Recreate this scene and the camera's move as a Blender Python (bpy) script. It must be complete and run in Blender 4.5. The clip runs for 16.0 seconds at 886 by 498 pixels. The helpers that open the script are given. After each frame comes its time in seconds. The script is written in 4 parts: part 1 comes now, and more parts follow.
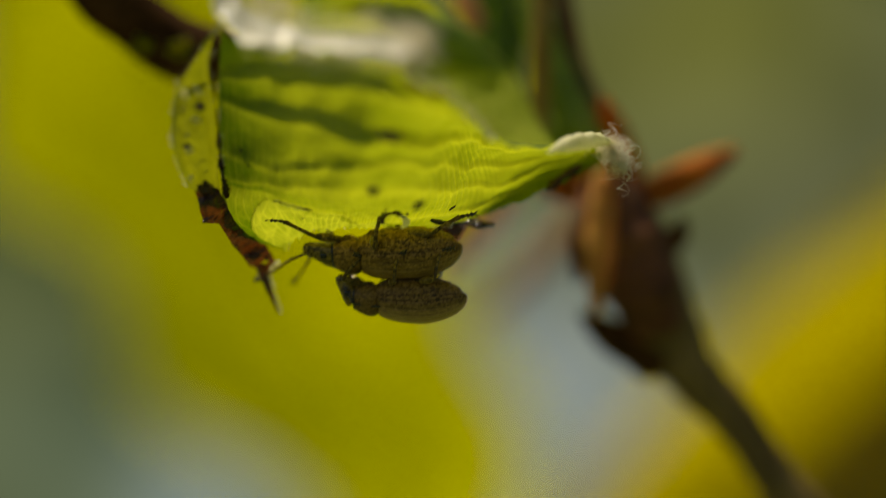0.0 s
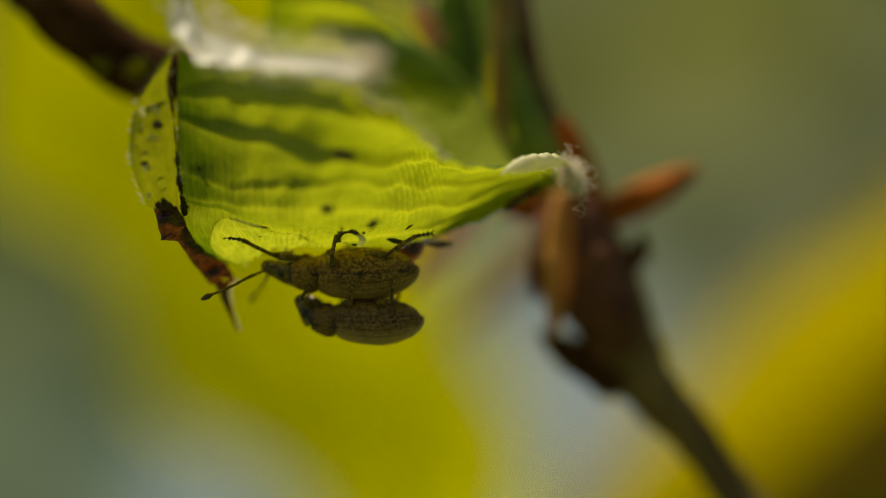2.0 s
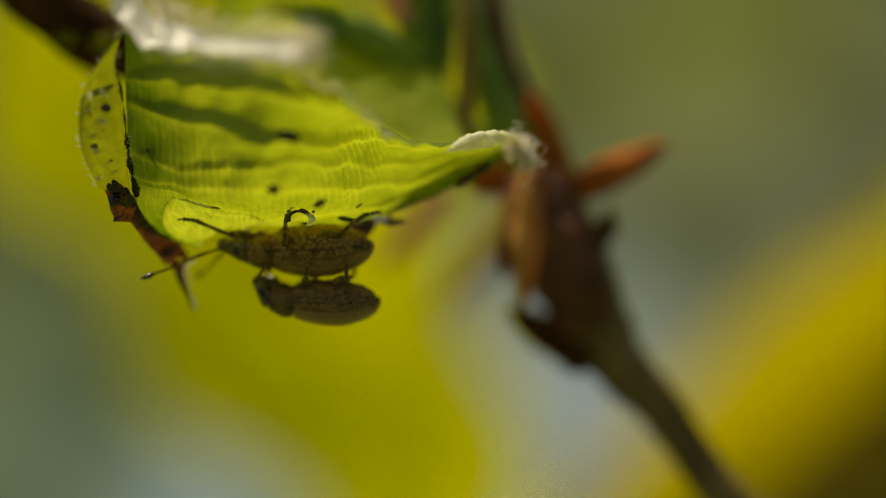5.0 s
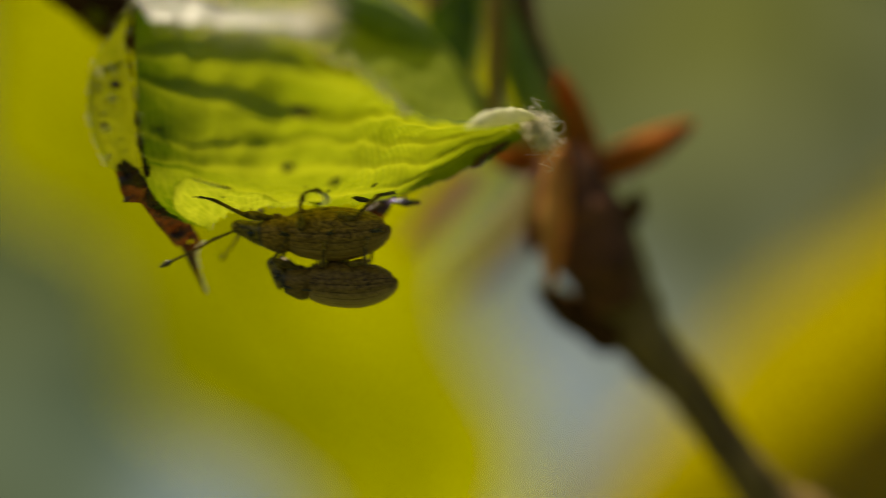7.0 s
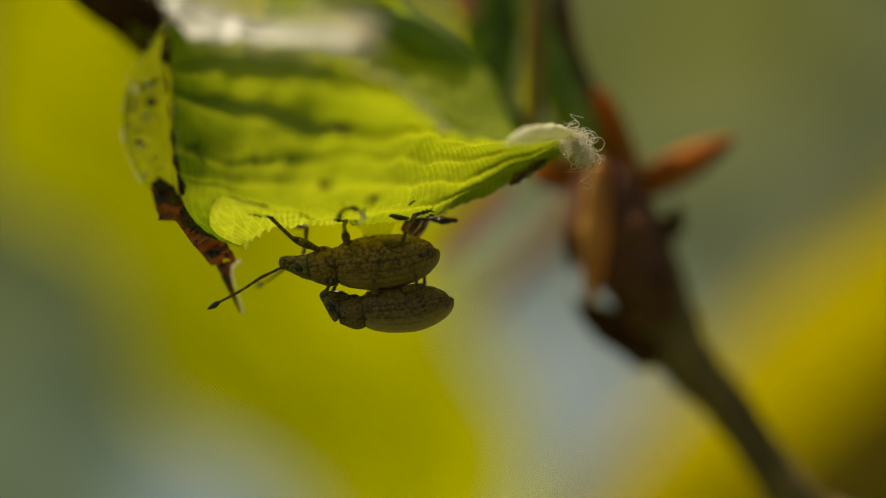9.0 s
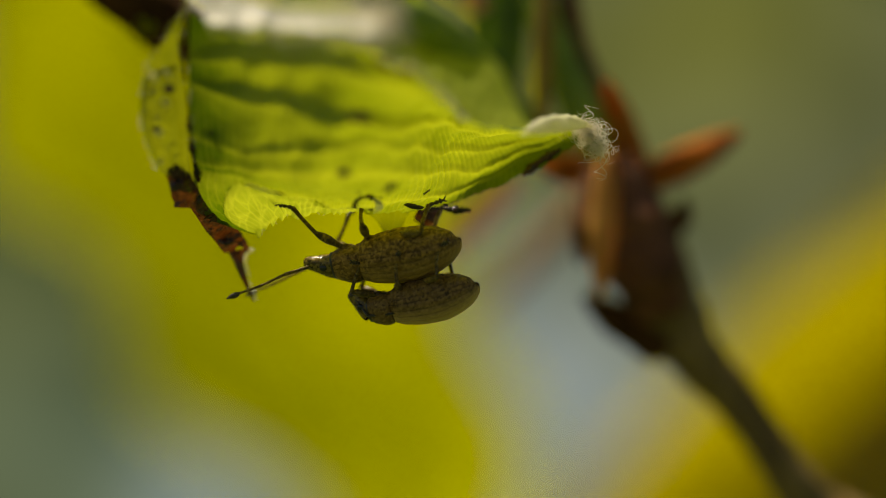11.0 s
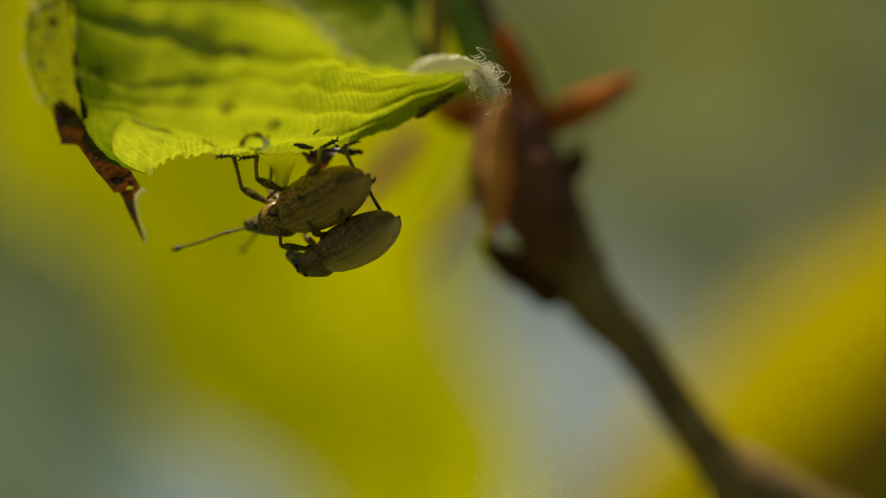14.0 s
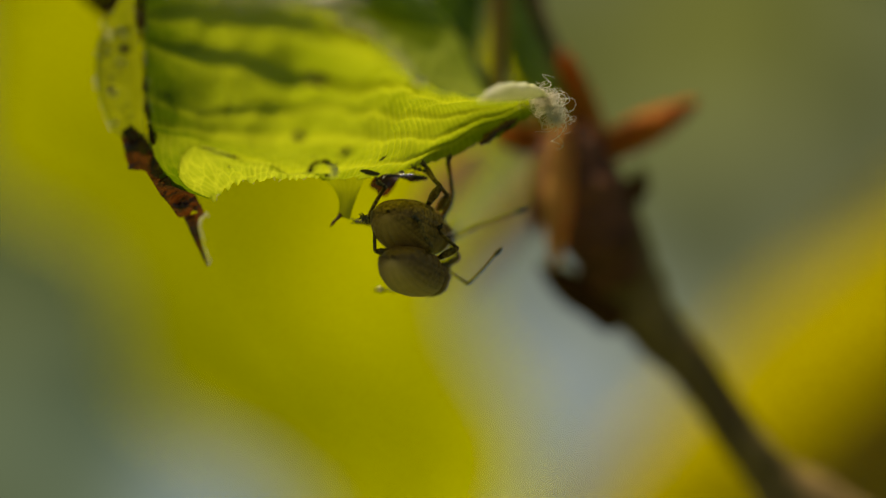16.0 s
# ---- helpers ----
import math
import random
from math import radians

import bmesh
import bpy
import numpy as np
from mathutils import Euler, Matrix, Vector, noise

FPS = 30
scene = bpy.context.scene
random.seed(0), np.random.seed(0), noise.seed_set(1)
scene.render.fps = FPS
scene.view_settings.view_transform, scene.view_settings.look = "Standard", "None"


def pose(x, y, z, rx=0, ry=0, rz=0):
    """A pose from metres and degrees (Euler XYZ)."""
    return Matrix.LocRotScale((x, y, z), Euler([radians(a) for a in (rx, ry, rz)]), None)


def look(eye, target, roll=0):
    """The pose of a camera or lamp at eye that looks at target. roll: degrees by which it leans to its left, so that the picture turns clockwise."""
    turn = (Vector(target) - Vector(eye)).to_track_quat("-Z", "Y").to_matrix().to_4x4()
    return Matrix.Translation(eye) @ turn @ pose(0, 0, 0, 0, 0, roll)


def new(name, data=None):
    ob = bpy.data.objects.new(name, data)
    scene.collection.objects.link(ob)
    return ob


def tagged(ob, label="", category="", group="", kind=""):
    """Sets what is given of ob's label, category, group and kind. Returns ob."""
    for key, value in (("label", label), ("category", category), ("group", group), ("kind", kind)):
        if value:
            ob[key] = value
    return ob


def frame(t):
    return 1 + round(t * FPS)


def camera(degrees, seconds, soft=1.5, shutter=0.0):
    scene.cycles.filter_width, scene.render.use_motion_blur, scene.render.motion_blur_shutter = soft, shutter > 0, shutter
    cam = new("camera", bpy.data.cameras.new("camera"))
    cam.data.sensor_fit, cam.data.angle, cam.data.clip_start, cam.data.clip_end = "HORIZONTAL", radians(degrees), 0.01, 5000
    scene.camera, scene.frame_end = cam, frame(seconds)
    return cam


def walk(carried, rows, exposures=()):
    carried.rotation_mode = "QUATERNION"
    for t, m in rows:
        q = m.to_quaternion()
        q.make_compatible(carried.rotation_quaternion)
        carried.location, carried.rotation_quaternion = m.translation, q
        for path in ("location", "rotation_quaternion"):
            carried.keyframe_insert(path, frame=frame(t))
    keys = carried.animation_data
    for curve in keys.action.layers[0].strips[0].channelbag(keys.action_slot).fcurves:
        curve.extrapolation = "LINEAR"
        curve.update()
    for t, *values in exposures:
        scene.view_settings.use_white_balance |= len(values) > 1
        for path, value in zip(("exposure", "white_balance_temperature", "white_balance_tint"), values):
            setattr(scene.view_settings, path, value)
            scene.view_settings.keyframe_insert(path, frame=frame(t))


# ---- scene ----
# All plans below are drawn in millimetres; MM turns them into metres.
MM = 0.001
cam = camera(30.0, 16.0, 0.8, 0.3)
cam.data.dof.use_dof = True
cam.data.dof.focus_distance = 61.7 * MM
cam.data.dof.aperture_fstop = 12.5
cam.data.dof.aperture_blades = 0
EXPOSURE = -0.08


def mm(*p):
    return tuple(v * MM for v in p)


STAND = look(mm(0, -63.44, 0), (0, 0, 0))
walk(cam, [(0, STAND), (16, STAND)], [(0, EXPOSURE - 0.06, 7600, 7), (3, EXPOSURE - 0.06, 7600, 7), (6, EXPOSURE, 7600, 7), (16, EXPOSURE, 7600, 7)])

# ---- light: high sun behind the leaf, soft sky ----
SUN = Vector((-0.38, 0.15, 0.91)).normalized()
world = bpy.data.worlds.new("sky")
scene.world = world
world.use_nodes = True
sky = world.node_tree.nodes.new("ShaderNodeTexSky")
sky.sky_type, sky.sun_disc = "NISHITA", False
sky.sun_elevation = math.asin(SUN.z)
sky.sun_rotation = math.atan2(SUN.x, SUN.y)
world.node_tree.links.new(sky.outputs[0], world.node_tree.nodes["Background"].inputs[0])
world.node_tree.nodes["Background"].inputs[1].default_value = 0.070
lamp = bpy.data.lights.new("sun", "SUN")
lamp.energy, lamp.angle, lamp.color = 6.0, radians(0.6), (1.0, 0.93, 0.80)
new("sun", lamp).matrix_world = look(SUN * 3, (0, 0, 0))


# ---- materials ----
class Mat:
    """A node material with short ways to add nodes."""

    def __init__(self, name):
        self.m = bpy.data.materials.new(name)
        self.m.use_nodes = True
        self.t = self.m.node_tree
        self.p = self.t.nodes["Principled BSDF"]
        self.out = self.t.nodes["Material Output"]

    def node(self, kind, values=()):
        n = self.t.nodes.new("ShaderNode" + kind)
        for k, v in dict(values).items():
            n.inputs[k].default_value = v
        return n

    def link(self, a, b):
        self.t.links.new(a, b)

    def coords(self, out="Object", scale=(1, 1, 1)):
        c, mp = self.node("TexCoord"), self.node("Mapping")
        mp.inputs["Scale"].default_value = scale
        self.link(c.outputs[out], mp.inputs[0])
        return mp.outputs[0]

    def noise(self, vec, scale, detail=3.0, rough=0.55):
        n = self.node("TexNoise", {"Scale": scale, "Detail": detail, "Roughness": rough})
        self.link(vec, n.inputs["Vector"])
        return n.outputs["Fac"]

    def ramp(self, fac, stops):
        r = self.node("ValToRGB")
        e = r.color_ramp.elements
        while len(e) < len(stops):
            e.new(0.5)
        for el, (pos, col) in zip(e, stops):
            el.position, el.color = pos, (*col, 1)
        self.link(fac, r.inputs[0])
        return r.outputs["Color"]

    def mix(self, fac, a, b, blend="MIX"):
        n = self.node("Mix")
        n.data_type, n.blend_type = "RGBA", blend
        for sock, v in ((n.inputs[0], fac), (n.inputs[6], a), (n.inputs[7], b)):
            if isinstance(v, (int, float)):
                sock.default_value = v
            elif isinstance(v, tuple):
                sock.default_value = (*v, 1)
            else:
                self.link(v, sock)
        return n.outputs[2]

    def math(self, op, a, b=0.0):
        n = self.node("Math")
        n.operation = op
        for sock, v in zip(n.inputs, (a, b)):
            if isinstance(v, (int, float)):
                sock.default_value = v
            else:
                self.link(v, sock)
        return n.outputs[0]

    def bump(self, height, strength, distance):
        b = self.node("Bump", {"Strength": strength, "Distance": distance * MM})
        self.link(height, b.inputs["Height"])
        self.link(b.outputs[0], self.p.inputs["Normal"])
        return b.outputs[0]

    def set(self, rough=0.5, spec=0.5, metal=0.0):
        self.p.inputs["Roughness"].default_value = rough
        self.p.inputs["Specular IOR Level"].default_value = spec
        self.p.inputs["Metallic"].default_value = metal
        return self

    def colour(self, c):
        if isinstance(c, tuple):
            self.p.inputs["Base Color"].default_value = (*c, 1)
        else:
            self.link(c, self.p.inputs["Base Color"])
        return self

    def sheer(self, colour, share):
        """Light that passes the thin sheet."""
        tr, mx = self.node("BsdfTranslucent"), self.node("MixShader")
        if isinstance(colour, tuple):
            tr.inputs[0].default_value = (*colour, 1)
        else:
            self.link(colour, tr.inputs[0])
        mx.inputs[0].default_value = share
        self.link(self.p.outputs[0], mx.inputs[1])
        self.link(tr.outputs[0], mx.inputs[2])
        self.link(mx.outputs[0], self.out.inputs[0])
        return self


def leaf_material(name, light, dark, glow_light, glow_dark, share, cross=90.0, relief=0.05, ribs=0.0, uneven=0.9, net_scale=1700.0, net_share=1.0, deep=0.0, gloss=0.42, spec=0.4):
    """A young blade: parallel side veins along u, fine cross veins, blotches."""
    k = Mat(name).set(gloss, spec)
    uv = k.coords("UV")
    ob = k.coords("Object")
    sep = k.node("SeparateXYZ")
    k.link(uv, sep.inputs[0])
    wob = k.math("MULTIPLY", k.noise(ob, 700.0, 3), 5.0 / cross)
    cr = k.node("TexWave", {"Scale": 1.0, "Distortion": 0.0})
    c2 = k.node("CombineXYZ")
    k.link(k.math("MULTIPLY", k.math("ADD", sep.outputs[0], wob), cross / 20), c2.inputs[0])
    k.link(c2.outputs[0], cr.inputs["Vector"])
    veins = k.math("POWER", cr.outputs["Fac"], 6.0)
    blotch = k.noise(ob, 260.0, 4)
    fine = k.noise(ob, 2600.0, 3)
    net = k.node("TexVoronoi", {"Scale": net_scale})
    net.feature = "DISTANCE_TO_EDGE"
    k.link(k.coords("Object", (1.7, 0.5, 0.6)), net.inputs["Vector"])
    mesh_line = k.math("SUBTRACT", 0.12, k.math("MINIMUM", net.outputs["Distance"], 0.12))
    f = k.math("ADD", k.math("ADD", k.math("MULTIPLY", blotch, uneven), 0.45 - 0.5 * uneven), k.math("MULTIPLY", veins, 0.10))
    f = k.math("ADD", f, k.math("MULTIPLY", mesh_line, 3.2 * uneven * net_share))
    f = k.math("ADD", f, k.math("MULTIPLY", k.math("SUBTRACT", fine, 0.5), 0.25))
    if ribs:
        along_v = k.math("ADD", sep.outputs[1], k.math("MULTIPLY", k.math("SUBTRACT", blotch, 0.5), 0.03))
        for place, wide in zip(RIB_PLACES, (0.018, 0.03, 0.022, 0.018, 0.03)):
            d = k.math("DIVIDE", k.math("SUBTRACT", along_v, place), wide)
            f = k.math("ADD", f, k.math("DIVIDE", ribs, k.math("ADD", k.math("MULTIPLY", d, d), 1.0)))
    if deep:  # shade of the steep left end, painted in as darker green
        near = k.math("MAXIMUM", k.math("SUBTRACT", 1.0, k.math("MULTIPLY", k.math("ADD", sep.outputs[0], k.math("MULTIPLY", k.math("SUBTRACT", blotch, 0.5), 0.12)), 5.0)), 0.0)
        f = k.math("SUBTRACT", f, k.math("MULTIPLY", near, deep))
    k.p.inputs["Sheen Weight"].default_value = 0.03
    k.colour(k.ramp(f, [(0.25, dark), (0.75, light)]))
    k.bump(k.math("ADD", k.math("MULTIPLY", veins, -1.0), k.math("MULTIPLY", fine, 0.8)), 0.7, relief)
    return k.sheer(k.ramp(f, [(0.2, glow_dark), (0.8, glow_light)]), share).m


def grain_material(name, dark, light, scale, rough=0.7, spec=0.3, bump=0.05, stretch=(1, 1, 1), share=0.0, glow=(0.3, 0.1, 0.02), thick=1.0):
    k = Mat(name).set(rough, spec)
    v = k.coords("Object", stretch)
    a, b = k.noise(v, scale, 5, 0.65), k.noise(v, scale * 7, 3)
    f = k.math("ADD", k.math("MULTIPLY", a, 0.7), k.math("MULTIPLY", b, 0.3))
    k.colour(k.ramp(f, [(0.38, dark), (0.64, light)]))
    k.bump(f, 0.8, bump)
    if share:
        k.sheer(k.ramp(f, [(0.40, tuple(c * thick for c in glow)), (0.60, glow)]), share)
    return k.m


def chitin_material(name, dark, light, speck, rough=0.42, crown=None, spec=0.22):
    """Scaled wing cases: tiny overlapping scales, brown mottling, pits in rows."""
    k = Mat(name).set(rough, spec)
    v = k.coords("Object")
    cells = k.node("TexVoronoi", {"Scale": 11000.0})
    k.link(v, cells.inputs["Vector"])
    mott = k.noise(k.coords("Object", (0.5, 1, 1)), 3200.0, 5, 0.7)
    big = k.noise(v, 620.0, 3)
    sepc = k.node("SeparateColor")
    k.link(cells.outputs["Color"], sepc.inputs[0])
    f = k.math("ADD", k.math("MULTIPLY", mott, 0.36), k.math("MULTIPLY", sepc.outputs[0], 0.36))
    f = k.math("ADD", f, k.math("MULTIPLY", big, 0.25))
    col = k.ramp(f, [(0.20, speck), (0.38, dark), (0.70, light)])
    sep = k.node("SeparateXYZ")
    k.link(k.coords("UV"), sep.inputs[0])
    row = k.math("POWER", k.math("MAXIMUM", k.math("COSINE", k.math("MULTIPLY", sep.outputs[1], 20.0)), 0.0), 5.0)
    dash = k.math("GREATER_THAN", k.noise(k.coords("Object", (1, 0.4, 0.4)), 9000.0, 1), 0.45)
    row = k.math("MULTIPLY", row, k.math("ADD", k.math("MULTIPLY", dash, 0.35), 0.22))
    # paler scales along the back, with the light falling there painted in
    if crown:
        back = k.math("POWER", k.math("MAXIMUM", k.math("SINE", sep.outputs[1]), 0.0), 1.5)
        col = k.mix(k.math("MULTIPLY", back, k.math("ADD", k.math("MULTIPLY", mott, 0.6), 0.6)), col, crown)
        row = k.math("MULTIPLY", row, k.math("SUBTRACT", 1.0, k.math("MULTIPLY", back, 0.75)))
    k.colour(k.mix(row, col, speck))
    k.bump(k.math("SUBTRACT", k.math("MULTIPLY", mott, 0.6), k.math("ADD", cells.outputs["Distance"], row)), 0.9, 0.016)
    return k.m


RIB_PLACES = (0.10, 0.28, 0.45, 0.65, 0.85)  # side veins across the blade, from its lower edge
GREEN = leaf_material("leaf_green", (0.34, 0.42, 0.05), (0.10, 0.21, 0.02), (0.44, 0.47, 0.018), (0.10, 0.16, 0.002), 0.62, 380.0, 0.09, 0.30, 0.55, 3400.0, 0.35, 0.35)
LOBE = leaf_material("thin_leaf_margin", (0.40, 0.46, 0.08), (0.20, 0.28, 0.03), (0.52, 0.54, 0.03), (0.22, 0.28, 0.008), 0.66, 170.0, 0.08, 0.0, 0.5, 1500.0, 1.0, gloss=0.6, spec=0.12)
PALE = leaf_material("pale_thin_blade", (0.50, 0.56, 0.10), (0.36, 0.42, 0.05), (0.86, 0.90, 0.10), (0.62, 0.68, 0.04), 0.80, 60.0, 0.04, 0.0, 0.4, gloss=0.7, spec=0.05)
TORN = leaf_material("torn_leaf_green", (0.24, 0.28, 0.03), (0.16, 0.20, 0.02), (0.36, 0.37, 0.01), (0.26, 0.28, 0.004), 0.55, 40.0, 0.05, 0.0, 0.2)
FLAP = leaf_material("leaf_flap_yellow_green", (0.40, 0.40, 0.05), (0.20, 0.22, 0.02), (0.40, 0.40, 0.012), (0.13, 0.15, 0.003), 0.50, 10.0, 0.30, 0.0, 0.75, net_share=0.0, gloss=0.16, spec=0.9)
FLAP.node_tree.nodes["Principled BSDF"].inputs["Roughness"].default_value = 0.13
FLAP.node_tree.nodes["Principled BSDF"].inputs["Specular IOR Level"].default_value = 0.8
# OLIVE holds its leaf's shade in dimmer base and glow colours
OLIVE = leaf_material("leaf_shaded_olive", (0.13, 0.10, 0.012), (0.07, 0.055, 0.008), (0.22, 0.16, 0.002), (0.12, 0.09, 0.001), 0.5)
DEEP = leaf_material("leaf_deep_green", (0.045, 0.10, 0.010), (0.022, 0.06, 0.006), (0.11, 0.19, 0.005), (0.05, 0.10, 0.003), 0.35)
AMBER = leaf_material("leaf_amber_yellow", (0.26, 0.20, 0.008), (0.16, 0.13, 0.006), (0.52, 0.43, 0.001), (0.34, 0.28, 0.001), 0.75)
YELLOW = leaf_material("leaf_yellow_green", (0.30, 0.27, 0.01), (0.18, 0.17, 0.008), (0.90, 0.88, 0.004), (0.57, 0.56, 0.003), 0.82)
WITHERED = grain_material("withered_brown_leaf", (0.004, 0.002, 0.001), (0.065, 0.019, 0.004), 380.0, 0.2, 0.7, 0.5, (1, 1, 0.5), 0.22, (0.24, 0.062, 0.008), 0.10)
BARK = grain_material("brown_bark", (0.10, 0.062, 0.018), (0.29, 0.185, 0.06), 420.0, 0.8, 0.25, 0.2, (1, 1, 0.35))
SCALE = grain_material("orange_brown_bud_scale", (0.50, 0.22, 0.045), (0.80, 0.42, 0.10), 500.0, 0.6, 0.3, 0.06, (1, 1, 0.3), 0.4, (0.75, 0.32, 0.08))
PALE_SCALE = grain_material("pale_orange_bud_scale", (0.40, 0.22, 0.12), (0.62, 0.40, 0.25), 500.0, 0.6, 0.3, 0.06, (1, 1, 0.3), 0.5, (0.72, 0.46, 0.26))
RED_SCALE = grain_material("rusty_red_bud_scale", (0.32, 0.085, 0.008), (0.58, 0.19, 0.015), 500.0, 0.7, 0.15, 0.06, (1, 1, 0.3), 0.4, (0.78, 0.26, 0.012))
TAN_SCALE = grain_material("olive_tan_scale", (0.24, 0.15, 0.025), (0.42, 0.28, 0.06), 500.0, 0.6, 0.3, 0.06, (1, 1, 0.3), 0.35, (0.46, 0.30, 0.05))
DARK_SCALE = grain_material("dark_red_brown_bud", (0.06, 0.019, 0.006), (0.20, 0.068, 0.02), 600.0, 0.7, 0.3, 0.1)
BUD = grain_material("dark_dry_bud", (0.024, 0.010, 0.003), (0.13, 0.055, 0.014), 500.0, 0.9, 0.05, 0.15)
WOOL = grain_material("white_silky_wool", (0.80, 0.77, 0.68), (0.93, 0.91, 0.85), 900.0, 0.8, 0.2, 0.3, (1, 1, 1), 0.85, (0.99, 0.97, 0.90))
TIP = grain_material("silvery_leaf_tip", (0.66, 0.65, 0.34), (0.90, 0.88, 0.70), 1500.0, 0.6, 0.3, 0.2, (0.4, 1, 1), 0.5, (0.8, 0.78, 0.45))
HAIR = grain_material("pale_silk_hair", (0.74, 0.69, 0.56), (0.94, 0.91, 0.82), 2000.0, 0.5, 0.5, 0.01, (1, 1, 1), 0.55, (0.9, 0.84, 0.68))
PALESTEM = grain_material("fresh_green_stalk", (0.16, 0.25, 0.02), (0.36, 0.44, 0.05), 500.0, 0.5, 0.4, 0.06, (1, 1, 1), 0.3, (0.4, 0.5, 0.02))
STEM = grain_material("green_shoot", (0.07, 0.14, 0.02), (0.20, 0.30, 0.04), 500.0, 0.5, 0.4, 0.06)
SPECK = grain_material("black_speck", (0.006, 0.005, 0.004), (0.03, 0.02, 0.012), 3000.0, 0.5, 0.5, 0.03)
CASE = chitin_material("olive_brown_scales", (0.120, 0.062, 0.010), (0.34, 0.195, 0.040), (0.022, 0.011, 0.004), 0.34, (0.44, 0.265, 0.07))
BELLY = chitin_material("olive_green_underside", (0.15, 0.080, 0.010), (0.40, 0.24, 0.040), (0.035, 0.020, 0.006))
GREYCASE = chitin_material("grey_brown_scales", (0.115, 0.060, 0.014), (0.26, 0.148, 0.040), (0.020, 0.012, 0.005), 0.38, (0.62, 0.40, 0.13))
HEADCASE = chitin_material("olive_head_scales", (0.070, 0.045, 0.006), (0.28, 0.19, 0.03), (0.010, 0.007, 0.003), 0.24, spec=0.9)
HEADCASE.node_tree.nodes["Principled BSDF"].inputs["Specular IOR Level"].default_value = 0.4
LEG = chitin_material("olive_leg", (0.12, 0.075, 0.014), (0.38, 0.25, 0.05), (0.015, 0.010, 0.004), 0.32)
DARKCHITIN = grain_material("black_brown_chitin", (0.012, 0.009, 0.006), (0.05, 0.035, 0.02), 4000.0, 0.3, 0.5, 0.01)
EYE = Mat("black_eye").set(0.15, 0.6).colour((0.004, 0.004, 0.004)).m
GLINT = Mat("pale_glint").set(0.06, 1.0).colour((0.62, 0.60, 0.36)).sheer((0.90, 0.87, 0.50), 0.8).m


# ---- mesh helpers ----
def catmull(pts, t):
    """A smooth line through pts at t from 0 to 1."""
    n = len(pts) - 1
    x = min(max(t, 0.0), 1.0) * n
    i = min(int(x), n - 1)
    f = x - i
    p1, p2 = Vector(pts[i]), Vector(pts[i + 1])
    p0 = Vector(pts[i - 1]) if i else 2 * p1 - p2
    p3 = Vector(pts[i + 2]) if i + 2 <= n else 2 * p2 - p1
    return 0.5 * (2 * p1 + (p2 - p0) * f + (2 * p0 - 5 * p1 + 4 * p2 - p3) * f * f + (3 * p1 - p0 - 3 * p2 + p3) * f ** 3)


def mesh(name, verts, faces, uvs=None):
    me = bpy.data.meshes.new(name)
    me.from_pydata([tuple(Vector(v) * MM) for v in verts], [], faces)
    if uvs:
        layer = me.uv_layers.new(name="uv")
        for loop in me.loops:
            layer.data[loop.index].uv = uvs[loop.vertex_index]
    for p in me.polygons:
        p.use_smooth = True
    return me


def part(name, me, material, parent=None, label="", at=None):
    """One mesh object, a thing or a part of one."""
    ob = new(name, me)
    if not me.materials:
        me.materials.append(material)
    if parent:
        ob.parent = parent
    if at:
        ob.matrix_basis = at
    if label:
        ob["label"] = label
    return ob


def thing(name, label, category, group="", at=None):
    ob = new(name)
    ob.empty_display_size = 0.001
    if at:
        ob.matrix_basis = at
    return tagged(ob, label, category, group)


def sheet_data(f, nu, nv, keep=None):
    verts = [f(i / nu, j / nv) for j in range(nv + 1) for i in range(nu + 1)]
    uvs = [(i / nu, j / nv) for j in range(nv + 1) for i in range(nu + 1)]
    faces = []
    for j in range(nv):
        for i in range(nu):
            if keep is None or keep((i + 0.5) / nu, (j + 0.5) / nv):
                a = j * (nu + 1) + i
                faces.append((a, a + 1, a + nu + 2, a + nu + 1))
    return verts, faces, uvs


def sheet(name, f, nu, nv, keep=None):
    return mesh(name, *sheet_data(f, nu, nv, keep))


def tube_data(points, radii, sides=10, steps=24, lump=0.0, seed=0.0, base=0):
    """A tapered tube along a smooth line, closed at both ends."""
    verts, faces = [], []
    pts = [catmull(points, k / steps) for k in range(steps + 1)]
    up = Vector((0.31, 0.22, 0.92))
    for k, p in enumerate(pts):
        d = (pts[min(k + 1, steps)] - pts[max(k - 1, 0)]).normalized()
        a = d.cross(up).normalized() if abs(d.dot(up)) < 0.97 else d.cross(Vector((1, 0, 0))).normalized()
        b = d.cross(a)
        x = k / steps * (len(radii) - 1)
        i = min(int(x), len(radii) - 2)
        r = radii[i] + (radii[i + 1] - radii[i]) * (x - i)
        for s in range(sides):
            w = 2 * math.pi * s / sides
            q = p + (a * math.cos(w) + b * math.sin(w)) * r
            if lump:
                q += (q - p) * lump * noise.noise(q * (0.8 / max(r, 0.05)) + Vector((seed, 0, 0)))
            verts.append(q)
    for k in range(steps):
        for s in range(sides):
            a, b = k * sides + s, k * sides + (s + 1) % sides
            faces.append((base + a, base + b, base + b + sides, base + a + sides))
    n = len(verts)
    faces.append(tuple(base + s for s in reversed(range(sides))))
    faces.append(tuple(base + n - sides + s for s in range(sides)))
    return verts, faces


def tube(name, points, radii, sides=10, steps=24, lump=0.0, seed=0.0):
    return mesh(name, *tube_data(points, radii, sides, steps, lump, seed))


